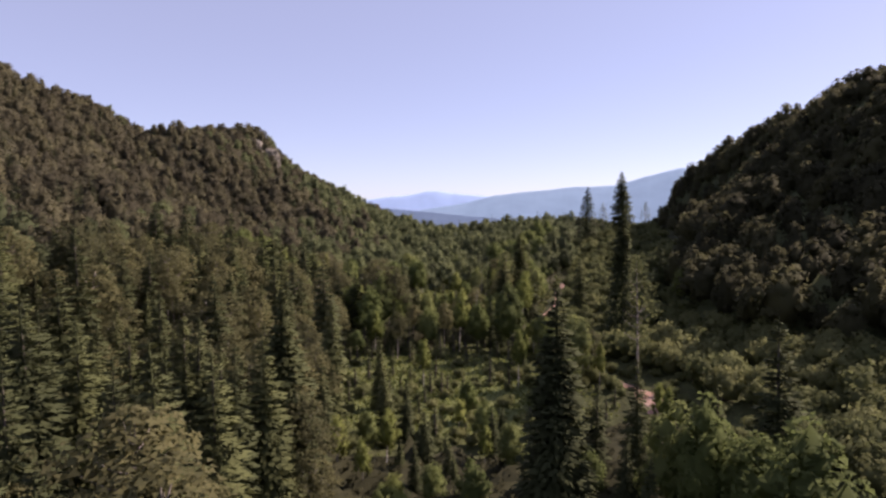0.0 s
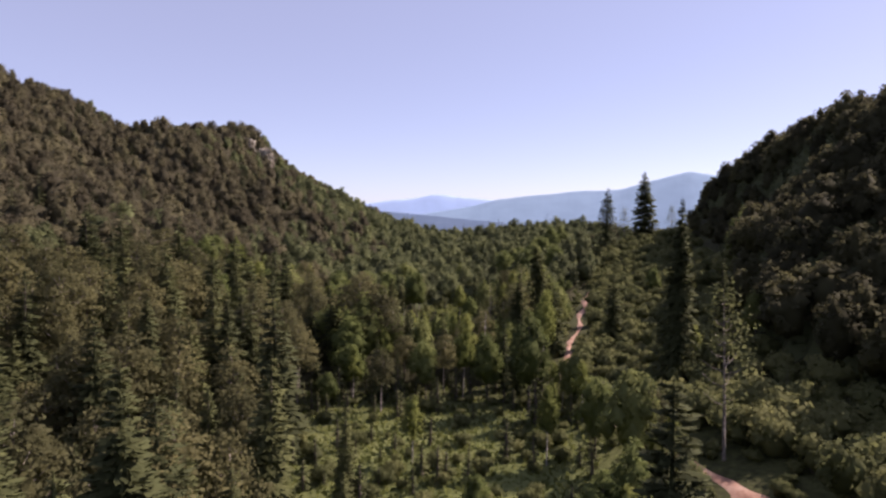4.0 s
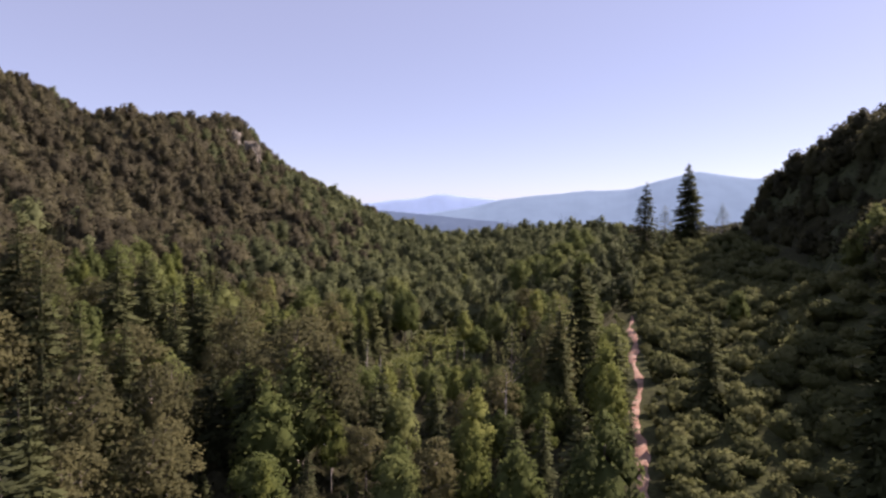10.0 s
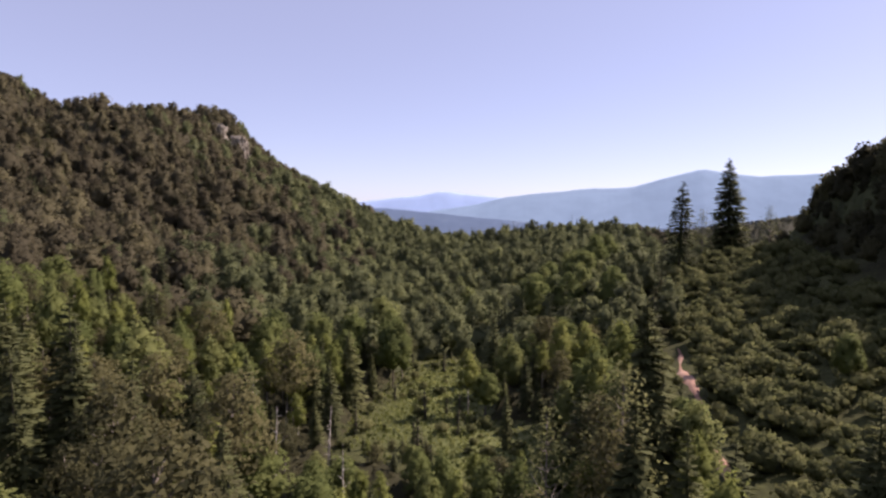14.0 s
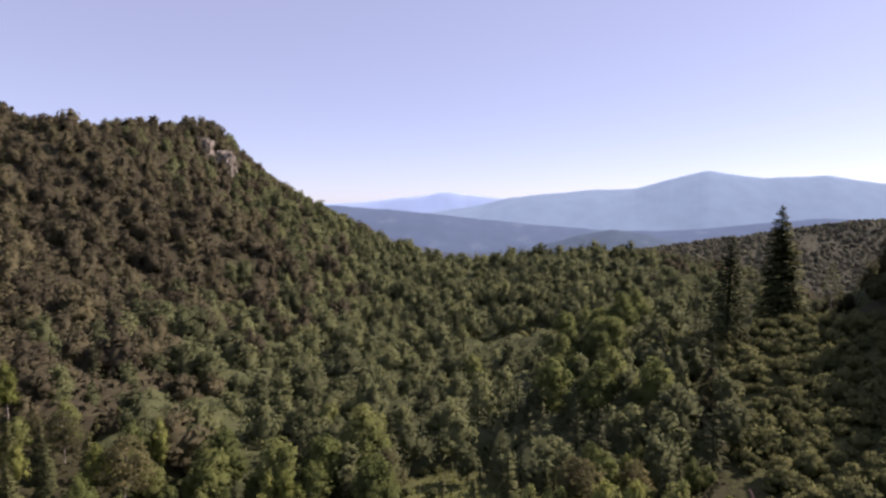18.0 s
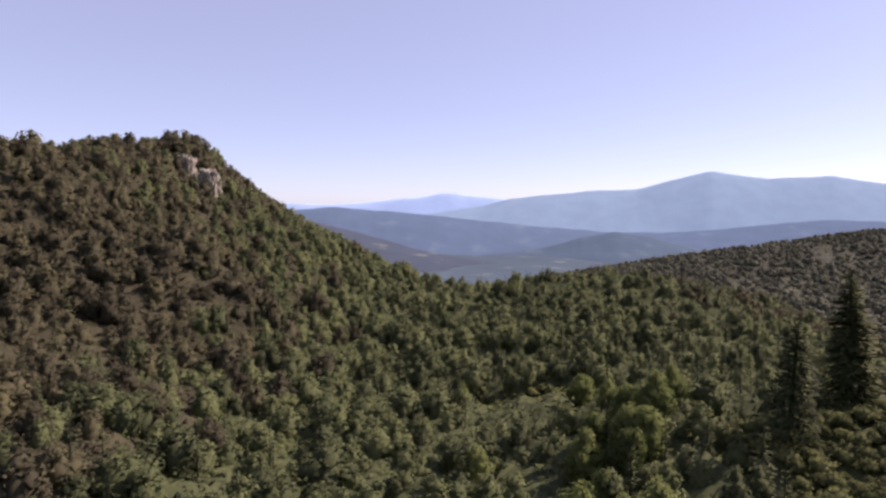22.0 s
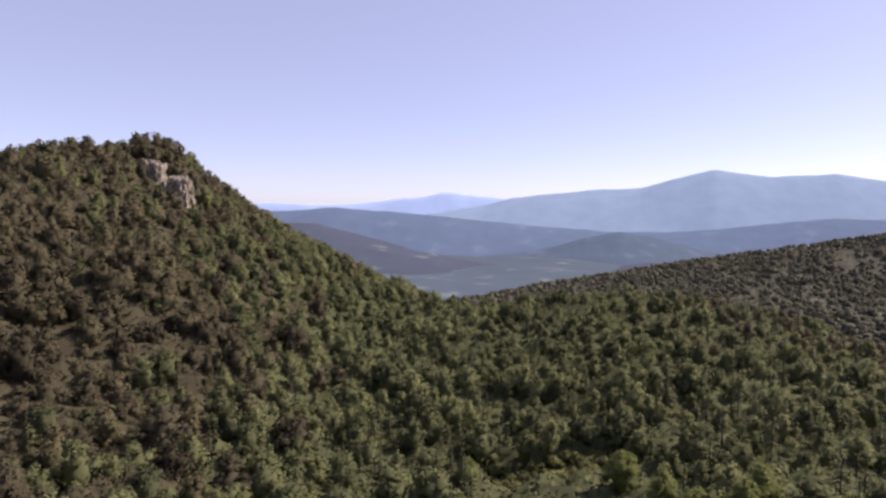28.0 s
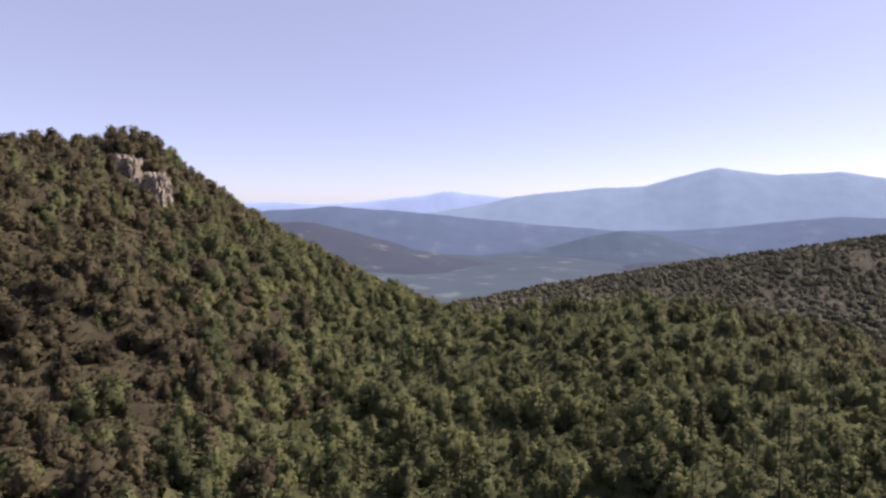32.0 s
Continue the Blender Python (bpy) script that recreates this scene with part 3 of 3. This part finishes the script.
# single trees that stand out
for kind, x, y, h in (("tiered_spruce", 69, 305, 27.5), ("old_spruce", 91, 322, 34.5), ("old_spruce", -17.4, 67, 24), ("old_spruce", 11.2, 61, 25), ("old_spruce", 37.9, 134.2, 29), ("old_spruce", -40, 117, 18), ("pine", -16, 154, 19.5), ("pine", -11.6, 152, 17), ("pine", -19.7, 175.7, 18), ("broad", -14.2, 259, 17), ("broad", -24, 274, 12), ("birch", -3.5, 111, 9), ("birch", 13.2, 109.5, 10), ("spruce", 12.7, 135.5, 15), ("broad", -33, 190, 14), ("spruce", 10, 206, 9), ("sapling", -2.7, 202, 6.5), ("broad", 16.6, 234, 11), ("spruce", -22, 142, 6), ("spruce", -15.9, 140.7, 9), ("sparse", 44.3, 113, 6), ("tall_broad", 42.8, 313, 17), ("broad", 31, 276, 16), ("broad", 4, 381, 11), ("broad", 40, 369, 14), ("broad", 43, 350, 16), ("broad", 6.7, 323, 13),
                      ("snag", -18, 186, 12), ("snag", -9, 180, 10), ("snag", -13, 191, 10.5), ("snag", -27, 206, 11), ("snag", -25, 168, 11), ("snag", 8.7, 158, 12), ("snag", -4, 172, 9), ("sparse", 32, 102.6, 21), ("tall_broad", 48, 325, 18), ("tall_broad", 40, 317, 17), ("tall_broad", 34, 324, 15.5), ("tall_broad", 55, 331, 16.5), ("tall_broad", 44, 333, 17), ("tall_broad", 30, 313, 15), ("tall_broad", 38, 308, 16), ("broad", 36, 280, 16), ("broad", 30, 292, 15), ("pine", -23, 213, 16), ("sparse", 80, 316, 18),
                      ("spruce", -30, 128, 20), ("spruce", 25, 187, 17), ("sparse", 17, 171, 20), ("old_spruce", 15.3, 162, 18.5), ("old_spruce", 22, 178.8, 23), ("sparse", 10.4, 170, 17), ("birch", 18.8, 151, 13), ("birch", 20.0, 157.5, 14), ("spruce", 20.6, 165, 14.5), ("broad", 25.9, 177.5, 12.5), ("spruce", 22.3, 160.5, 15), ("birch", 22.6, 168, 13), ("broad", 27.6, 185, 11), ("spruce", 29.4, 191, 11), ("broad", 23, 284, 17), ("broad", 41, 271, 16), ("broad", -19, 250, 14), ("broad", -12, 254, 14), ("sparse", 101, 316, 16)):
    spots[kind].append((x, y, h))

# bushes of the felled slope, low growth of the clearings and the track's edges
p = scatter(24, 102, 48, 324, 3.3)
p = p[cutover(p[:, 0], p[:, 1]) & off_trail(p, 3.2) & (rng.uniform(size=len(p)) < 0.92)]
h = 2.6 + 1.2 * ease(135, 110, p[:, 1]) + 0.9 * waves(p[:, 0] * 4, p[:, 1] * 4) + rng.uniform(-0.9, 1.1, len(p))
h = np.where((p[:, 1] < 130) & (p[:, 0] - trail_x(p[:, 1]) < 7), np.minimum(h, 1.6), h)
spots["bush"] += [(x, y, max(v, 0.8)) for (x, y), v in zip(p, h) if v > 0.2]
p = scatter(-30, 24, 75, 275, 3.0)
g = glade(p[:, 0], p[:, 1])
p = p[(g > 0.25) & (rng.uniform(size=len(p)) < np.where(p[:, 1] > 180, 0.3, 0.55)) & off_trail(p, 2.0)]
stand("bush", p, 0.7, 2.3)
p = scatter(-32, 30, 80, 280, 4.0)
g = glade(p[:, 0], p[:, 1])
p = p[(g > 0.1) & (rng.uniform(size=len(p)) < np.where(p[:, 1] > 180, 0.18, 0.35)) & off_trail(p, 2.6)]
stand("sapling", p, 2.0, 5.5)
p = scatter(-60, 30, 120, 250, 6.0)
p = p[off_trail(p, 4.0) & (rng.uniform(size=len(p)) < 0.35) & ((p[:, 1] < 175) | (np.abs(p[:, 0] + 2) > 18))]
stand("sapling", p, 3.0, 7.0)

p = scatter(-36, 19, 136, 152, 3.4)
p = p[(rng.uniform(size=len(p)) < 0.7) & off_trail(p, 4.0)]
stand("sapling", p, 2.2, 6.0)
edge = np.arange(70, 246, 1.6)
for side in (-1, 1):
    y = edge[rng.uniform(size=len(edge)) < (0.62 if side < 0 else 0.5)]
    p = np.stack([trail_x(y) + side * rng.uniform(1.9, 3.4, len(y)), y], -1)
    low = (y >= 136) | (side > 0) | ((y > 86) & (y < 99))
    stand("bush", p[~low], 1.4, 3.4)
    stand("bush", p[low], 0.7, 1.9)
    k = y[(rng.uniform(size=len(y)) < 0.25) & ~low]
    stand("birch", np.stack([trail_x(k) + side * rng.uniform(2.6, 4.5, len(k)), k], -1), 5, 9)

near_shapes = {
    "near_spruce": [tree_thing("spruce_tree", spruce_shape(s, 34, 10, 11, reach=re_, ragged=rg, fine=0.68), needles, bark, "tall dark green spruce with drooping boughs in the valley wood", "spruce", "spruces of the valley") for s, re_, rg in ((15, 3.7, 0.3), (16, 4.2, 0.4), (17, 3.4, 0.35))],
    "spruce": [tree_thing("spruce_tree", spruce_shape(s, 28, 9, 7, reach=re_, ragged=rg, fine=0.9), needles, bark, "tall dark green spruce with drooping boughs in the valley wood", "spruce", "spruces of the valley") for s, re_, rg in ((1, 3.7, 0.3), (2, 4.3, 0.35), (3, 3.4, 0.4), (4, 4.0, 0.25))],
    "old_spruce": [tree_thing("old_spruce", spruce_shape(s, 52, 11, 14, 28.0, 5.2, 0.07, 0.35, 0.75), needles, bark, "tall old spruce with dense drooping boughs, rising over the wood", "spruce", "spruces of the valley") for s in (5, 6, 7)],
    "tiered_spruce": [tree_thing("tiered_spruce", spruce_shape(8, 24, 11, 16, 28.0, 7.6, 0.16, 0.2, 0.7), needles, bark, "tall open spruce with clear tiers of boughs over the felled slope", "spruce", "spruces of the valley")],
    "pine": [tree_thing("pine_tree", broad_shape(s, 24, 84, 0.18, 14, 3.4, 0.28, 0.5, stem=0.19, core=0.4, ball=False, limbs=16, loose=0.35, taper=0.35), pine_tufts, pine_bark, "grey-green pine with a bare lower trunk and flat tufts", "pine", "pines of the valley") for s in (11, 12, 13, 14)],
    "broad": [tree_thing("broadleaf_tree", broad_shape(s, 18, 76, 0.22, 14, 3.6, 0.14, 1.05), leaves, bark, "leafy green broad-leaved tree with a rounded clumpy crown", "tree", "broad-leaved trees of the valley") for s in (21, 22, 23, 24)],
    "tall_broad": [tree_thing("tall_broadleaf_tree", broad_shape(s, 34, 110, 0.28, 24, 6.0, 0.1, 1.05, stem=0.32, limbs=12), leaves, bark, "tall dark broad-leaved tree standing over the young wood", "tree", "tall trees by the felled slope") for s in (26, 27, 28)],
    "birch": [tree_thing("birch_tree", broad_shape(s, 16, 56, 0.17, 14, 2.3, 0.24, 1.35, stem=0.13, limbs=10, core=0.5, loose=0.25, taper=0.5), birch_leaves, pale_bark, "slender pale-trunked birch with light yellow-green leaves", "birch", "birches of the valley") for s in (31, 32, 33)],
    "sparse": [tree_thing("sparse_tree", broad_shape(s, 26, 36, 0.15, 18, 2.8, 0.12, 1.0, stem=0.15, limbs=26, core=0, ball=False, loose=0.55, taper=0.75), bush_leaves, pine_bark, "tall thin tree with loose leaves and bare grey branches", "tree", "sparse trees by the track") for s in (35, 36)],
    "snag": [dead_tree(s) for s in (37, 38)],
    "bush": [tree_thing("bush", bush_shape(s, 8, 56, 0.13, 2.6, 1.7), bush_leaves, bark, "low rounded green bush on open ground", "bush", "bushes of the felled slope") for s in (41, 42, 43, 44)],
    "sapling": [tree_thing("young_spruce", spruce_shape(s, 12, 6, 3, 5.0, 1.25, 0.03), needles, bark, "young bright green spruce in the clearing", "young spruce", "young spruces") for s in (51, 52, 53)],
}
natural = {"near_spruce": 20.0, "old_spruce": 28.0, "tiered_spruce": 28.0, "spruce": 20.0, "pine": 14.0, "broad": 14.0, "tall_broad": 24.0, "birch": 14.0, "sparse": 18.0, "snag": 12.0, "bush": 2.6, "sapling": 5.0}
far_rows = {"spruce": [], "broad": [], "bush": []}
for kind, rows in spots.items():
    rows.sort(key=lambda s: (s[1] + 1.2 * abs(s[0] - 4)) if s[2] < 17 or kind == "bush" else 0)
    for k, (x, y, h) in enumerate(rows):
        if k < 300:
            first = near_shapes[kind][k % len(near_shapes[kind])]
            s = h / natural[kind]
            wide_ = s * rng.uniform(0.85, 1.2) if kind != "spruce" else s * rng.uniform(0.9, 1.15)
            wide_ = s * 1.3 if kind == "old_spruce" and y > 300 else s * 0.72 if kind == "old_spruce" and x > 30 else s if kind == "tiered_spruce" else wide_
            m = Matrix.LocRotScale((x, y, float(ground_z(x, y)) - 0.05), Euler((rng.uniform(-0.04, 0.04), rng.uniform(-0.04, 0.04), rng.uniform(0, 6.28))), (wide_, wide_, s))
            if k < len(near_shapes[kind]):
                first.matrix_basis = m
            else:
                twin = copy_thing(first, Matrix())
                twin.matrix_basis = m
        else:
            far_rows["bush" if kind == "bush" else "spruce" if kind in ("spruce", "sapling") else "broad"].append((x, y, h))


# ---- the woods further off ----
def wood(name, label, rows, shapes, natural_h, mat, seed, width=1.0):
    """Many trees joined into one mesh, each turned, scaled and tinted by itself."""
    r = np.random.RandomState(seed)
    vs, qs, ts, ns, at = [], [], [], [], 0
    zs = ground_z([p[0] for p in rows], [p[1] for p in rows])
    for (x, y, h), z in zip(rows, zs):
        v, q, n = shapes[r.randint(len(shapes))]
        a, s = r.uniform(0, 6.28), h / natural_h
        w = s * width * r.uniform(0.85, 1.25)
        c, d = np.cos(a) * w, np.sin(a) * w
        vs.append(np.stack([c * v[:, 0] - d * v[:, 1] + x, d * v[:, 0] + c * v[:, 1] + y, v[:, 2] * s + z - 0.1], -1))
        c, d = np.cos(a), np.sin(a)
        ns.append(np.stack([c * n[:, 0] - d * n[:, 1], d * n[:, 0] + c * n[:, 1], n[:, 2]], -1))
        qs.append(q + at)
        ts.append(np.full(len(q), r.uniform(0, 1)))
        at += len(v)
    me = mesh_from(name, np.concatenate(vs), np.concatenate(qs), np.concatenate(ns))
    me.attributes.new("tint", "FLOAT", "FACE").data.foreach_set("value", np.concatenate(ts).astype(np.float32))
    me.materials.append(mat)
    return tagged(new(name, me), label, "forest", kind="stuff")


mid_broad = [broad_shape(s, 10, 36, 0.40, 13, sp, 0.05, fl, limbs=0, sides=3, taper=ta, lift=0.5)[0] for s, sp, fl, ta in ((60, 4.1, 1.1, 0.4), (61, 3.6, 1.35, 0.5), (62, 4.6, 1.0, 0.3), (63, 3.9, 1.2, 0.45), (64, 3.2, 1.5, 0.55), (65, 4.3, 1.05, 0.35))]
mid_spruce = [spruce_shape(s, 18, 7, 2, 16.0, 3.0, 0.05, 0.3)[0] for s in range(70, 74)]
far_broad = [broad_shape(s, 9, 26, 0.52, 13, sp, 0.05, fl, limbs=0, sides=3, taper=ta, lift=0.5)[0] for s, sp, fl, ta in ((80, 4.4, 1.1, 0.4), (81, 3.8, 1.35, 0.5), (82, 4.9, 1.0, 0.3), (83, 4.1, 1.2, 0.45), (84, 3.5, 1.5, 0.55), (85, 4.6, 1.05, 0.35))]
low_bush = [bush_shape(s, 7, 24, 0.21, 2.6, 1.75)[0] for s in range(90, 94)]


def puff_shape(seed):
    """A crown far off: a few smooth lobes and a scatter of leaf clumps on them."""
    r = np.random.RandomState(seed)
    pieces = []
    for k in range(5):
        t = k * 2.4 + r.uniform(-0.5, 0.5)
        c = np.array([np.cos(t) * 2.0, np.sin(t) * 2.0, 9.5 - 1.3 * k + r.uniform(-0.8, 0.8)])
        away = unit(c - (0, 0, 5.0))
        pieces.append((c + CUBE * np.array([2.2, 2.2, 2.9]) * r.uniform(0.8, 1.2), SIDES, unit(CUBE + 0.5 * away)))
        n = unit(r.normal(size=(4, 3)) + away)
        pieces.append(leaf_faces(c + n * (2.1, 2.1, 2.7), n, 0.8, r, unit(n + 0.5 * away)))
    return joined(pieces)


tiny = [puff_shape(s) for s in range(95, 101)]


def heights(p, low, high):
    h = rng.uniform(low, high, len(p)) * (1 + 0.13 * waves(p[:, 0] * 1.3, p[:, 1] * 1.3)) * np.where(rng.uniform(size=len(p)) < 0.12, 0.6, 1.0)
    return [(x, y, v) for (x, y), v in zip(p, h)]


def split(p, share):
    k = rng.uniform(size=len(p)) < share
    return p[k], p[~k]


def in_near(p):
    return (p[:, 0] > -75) & (p[:, 0] < np.where(p[:, 1] < 190, 52, 78)) & (p[:, 1] < 250)


# the long ridge
p = scatter(-300, -28, 40, 470, 6.3)
p = p[in_view(p, 40) & ~in_near(p)]
a, b = split(p, 0.2)
far_rows["spruce"] += heights(a, 10, 16)
green = ease(-125, -20, b[:, 0]) > rng.uniform(size=len(b))
slope_rows = heights(b[~green], 7.5, 15)
far_rows["broad"] += heights(b[green], 7.5, 15)
p = scatter(-290, -28, 470, 740, 7.3)
p = p[~((p[:, 0] > -187) & (p[:, 0] < -143) & (p[:, 1] > 556) & (p[:, 1] < 588))]
green = 0.25 + 0.75 * ease(-180, -50, p[:, 0]) > rng.uniform(size=len(p))
slope_far = heights(p[~green], 8, 14)
slope_green = heights(p[green], 8, 14)
# valley floor and saddle
p = scatter(-28, 190, 250, 470, 6.4)
p = p[~cutover(p[:, 0], p[:, 1]) & (rng.uniform(size=len(p)) > 1.02 * glade(p[:, 0], p[:, 1])) & (p[:, 0] < 0.75 * p[:, 1])]
p = p[~((p[:, 0] > 60) & (p[:, 0] < 108) & (p[:, 1] < 330)) & ~((p[:, 0] > 100) & (p[:, 0] < 155) & (p[:, 1] < 345))]
a, b = split(p, 0.3)
def lower(rows):
    """The wood is young and low in front of the meadow on the saddle and beside the tall trees."""
    return [(x, y, min(h, max(0.3 * (382 - y), 1.8)) if 10 < x < 48 and 352 < y < 386 else min(h, 3.5) if 15 < x < 31 and 294 < y < 328 else h) for x, y, h in rows]


far_rows["spruce"] += lower(heights(a, 11, 17))
far_rows["broad"] += lower(heights(b, 7, 14))
p = scatter(-28, 300, 470, 650, 7.2)
a, b = split(p, 0.4)
far_rows["spruce"] += heights(a, 9, 15)
olive = ease(40, 260, b[:, 0]) * 0.7 > rng.uniform(size=len(b))
saddle_far = heights(b[~olive], 8, 12.5) + slope_green
slope_far += heights(b[olive], 8, 12.5)
# young growth round the meadow on the saddle
p = scatter(10, 50, 352, 398, 2.6)
p = p[rng.uniform(size=len(p)) < 0.9]
far_rows["bush"] += [(x, y, h) for (x, y), h in zip(p, rng.uniform(1.0, 3.6, len(p)))]
# the steep spur
p = scatter(48, 155, 30, 345, 5.4)
p = p[~in_near(p) & ~cutover(p[:, 0], p[:, 1]) & (p[:, 0] < 0.72 * p[:, 1] + 50)]
p = p[(p[:, 0] > 104) | (p[:, 1] < 290)]
spur_rows = [(x, y, h * (1 + (0.1 if x > 113 else -0.35) * float(ease(205, 235, y)))) for x, y, h in heights(p, 8, 13)]
# the hill beyond and the falling land
p = scatter(-40, 740, 720, 1180, 7.6)
p = p[(p[:, 0] < 0.74 * (p[:, 1] - 150))]
p = p[rng.uniform(size=len(p)) < 0.85 + 0.3 * waves(p[:, 0] * 0.3, p[:, 1] * 0.5)]
beyond = [(x, y, h * (1.25 if 0.3 * x + y < 960 else 0.8)) for x, y, h in heights(p, 7, 12)]

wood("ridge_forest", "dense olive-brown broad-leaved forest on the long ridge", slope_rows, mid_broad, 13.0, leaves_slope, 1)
wood("ridge_forest_far", "dense broad-leaved forest up to the rocky top", slope_far, far_broad, 13.0, leaves_slope, 2)
wood("mixed_forest", "dense green broad-leaved forest on the valley floor", far_rows["broad"], mid_broad, 13.0, leaves_far, 3)
wood("spruce_forest", "scattered dark spruces among the broad-leaved forest", far_rows["spruce"], mid_spruce, 16.0, needles_far, 4)
wood("saddle_forest", "green forest over the saddle of the valley", saddle_far, far_broad, 13.0, leaves_far, 5)
wood("spur_forest", "dense forest on the steep spur, shade partly in its leaf colour", spur_rows, mid_broad, 13.0, brush_shade_leaves, 6)
wood("hill_forest", "far wooded hillside beyond the saddle", beyond, tiny, 14.0, hazy_hill_leaves, 7, 1.5)
if far_rows["bush"]:
    wood("bush_thicket", "dense low bushes on the felled slope", far_rows["bush"], low_bush, 2.6, bush_far, 8)


# ---- grass of the clearings ----
def grass_mesh():
    p = scatter(-30, 26, 75, 280, 0.75)
    p = p[(rng.uniform(size=len(p)) < glade(p[:, 0], p[:, 1])) & off_trail(p, 1.7)]
    n = len(p)
    z = ground_z(p[:, 0], p[:, 1])
    base = np.stack([p[:, 0], p[:, 1], z], -1)
    t = rng.uniform(0, 6.28, n)
    side = np.stack([np.cos(t), np.sin(t), 0 * t], -1) * rng.uniform(0.12, 0.3, (n, 1))
    up = np.stack([rng.normal(0, 0.15, n), rng.normal(0, 0.15, n), rng.uniform(0.25, 0.7, n)], -1)
    v = np.stack([base - side, base + side, base + side * 1.6 + up, base - side * 0.7 + up * 0.9], 1).reshape(-1, 3)
    me = mesh_from("grass", v, np.arange(4 * n).reshape(-1, 4))
    me.attributes.new("tint", "FLOAT", "FACE").data.foreach_set("value", rng.uniform(0, 1, n).astype(np.float32))
    return me


me = grass_mesh()
me.materials.append(grass_blades)
tagged(new("grass", me), "tall yellow-green grass of the forest clearings", "grass", kind="stuff")


# ---- the cliff below the ridge's top ----
def crag(name, label, x, y, z, sx, sy, sz, seed):
    """A broken rock face: blocks parted by upright cracks and ledges."""
    r = np.random.RandomState(seed)
    bm = bmesh.new()
    bmesh.ops.create_icosphere(bm, subdivisions=5, radius=1.0)
    off = Vector(r.uniform(-50, 50, 3))
    for v in bm.verts:
        d = v.co.copy()
        box = max(abs(d.x), abs(d.y), abs(d.z)) ** -0.55
        near, cell = noise.voronoi(Vector((d.x * 3.4, d.y * 3.4, d.z * 1.7)) + off)
        step = noise.noise(cell[0] * 3.1)
        crack = min((near[1] - near[0]) * 3.0, 1.0)
        k = box * (0.86 + 0.2 * step - 0.16 * (1 - crack)) + 0.16 * noise.noise(d * 1.4 + off) + 0.05 * noise.noise(d * 9 + off)
        v.co = Vector((d.x * sx, d.y * sy, d.z * sz)) * k
    me = bpy.data.meshes.new(name)
    bm.to_mesh(me)
    bm.free()
    me.materials.append(rock)
    ob = new(name, me)
    ob.location = (x, y, z)
    return tagged(ob, label, "cliff", "rocks of the ridge")


crag("cliff", "bare grey rock face among the ridge's trees", -153, 574, 77.0, 7.5, 8.5, 13, 3)
crag("cliff", "smaller grey rock face on the wooded ridge", -170, 575, 89.5, 7.5, 8, 9.5, 5)
crag("cliff", "low broken rock between the two rock faces", -162, 572, 80.5, 4, 6, 6.5, 8)


# ---- the layer of saplings and brush under the woods ----
def brush_layer(xs, ys, low, high, leaf, sprays, mat, label, woods, near=False):
    step = xs[1] - xs[0]
    gx, gy = np.meshgrid(xs, ys)
    gx, gy = gx + rng.uniform(-0.33, 0.33, gx.shape) * step, gy + rng.uniform(-0.33, 0.33, gy.shape) * step
    p = np.stack([gx.ravel(), gy.ravel()], -1)
    bare = (~in_near(p) | (np.abs(p[:, 0] - trail_x(p[:, 1])) < 3.2) if near else in_near(p)) | cutover(p[:, 0] - 3, p[:, 1]) | cutover(p[:, 0] + 3, p[:, 1]) | (glade(p[:, 0], p[:, 1]) > 0.1) | ((p[:, 0] > 55) & (p[:, 0] < 110) & (p[:, 1] > 240) & (p[:, 1] < 335)) | ((p[:, 0] > -190) & (p[:, 0] < -140) & (p[:, 1] > 552) & (p[:, 1] < 592))
    bare = (bare & woods) | (np.abs(p[:, 0]) > 0.74 * p[:, 1] + 45)
    lift = np.where(bare, -1.5, rng.uniform(low, high, len(p)))
    v = np.stack([p[:, 0], p[:, 1], ground_z(p[:, 0], p[:, 1]) + lift], -1)
    n = len(xs)
    i = (np.arange(len(ys) - 1)[:, None] * n + np.arange(n - 1)).ravel()
    q = np.stack([i, i + 1, i + 1 + n, i + n], -1)
    q = split_quads(q[~bare[q].all(1)])
    mid, side = v[q].mean(1), unit(np.cross(v[q[:, 1]] - v[q[:, 0]], v[q[:, 2]] - v[q[:, 0]]))
    sprigs = []
    for k in range(sprays):
        w = rng.uniform(0.1, 1, (len(q), 3))
        at = (v[q] * (w / w.sum(1, keepdims=True))[:, :, None]).sum(1) + side * rng.uniform(0.2, 1.3, (len(q), 1)) * leaf
        sprigs.append(leaf_faces(at, unit(side + 0.7 * rng.normal(size=side.shape)), leaf, rng, unit(side + (0, 0, 0.3) + 0.4 * rng.normal(size=side.shape))))
    v, q, n = joined([(v, q, np.zeros_like(v))] + sprigs)
    me = mesh_from("brush_layer", v, q, n)
    me.attributes.new("tint", "FLOAT", "FACE").data.foreach_set("value", rng.uniform(0, 0.7, len(q)).astype(np.float32))
    me.materials.append(mat)
    return tagged(new("brush_layer", me), label, "undergrowth", kind="stuff")


brush_layer(np.arange(-300, -58, 4.2), np.arange(40, 742, 4.2), 2.2, 6.8, 0.62, 6, leaves_slope, "dense brush and young trees between the ridge's crowns", True)
brush_layer(np.arange(-60, 305, 4.2), np.arange(40, 742, 4.2), 2.2, 6.8, 0.62, 6, leaves_far, "dense brush and saplings under the forest's crowns", True)
brush_layer(np.arange(-160, 960, 6.5), np.arange(745, 1250, 6.5), 1.0, 2.5, 1.3, 2, hazy_hill_leaves, "dense young woods on the hill beyond the saddle", False)
brush_layer(np.arange(-76, 60, 2.4), np.arange(36, 252, 2.4), 0.6, 3.4, 0.3, 6, brush_shade_leaves, "low brush and ferns under the valley's trees", True, True)
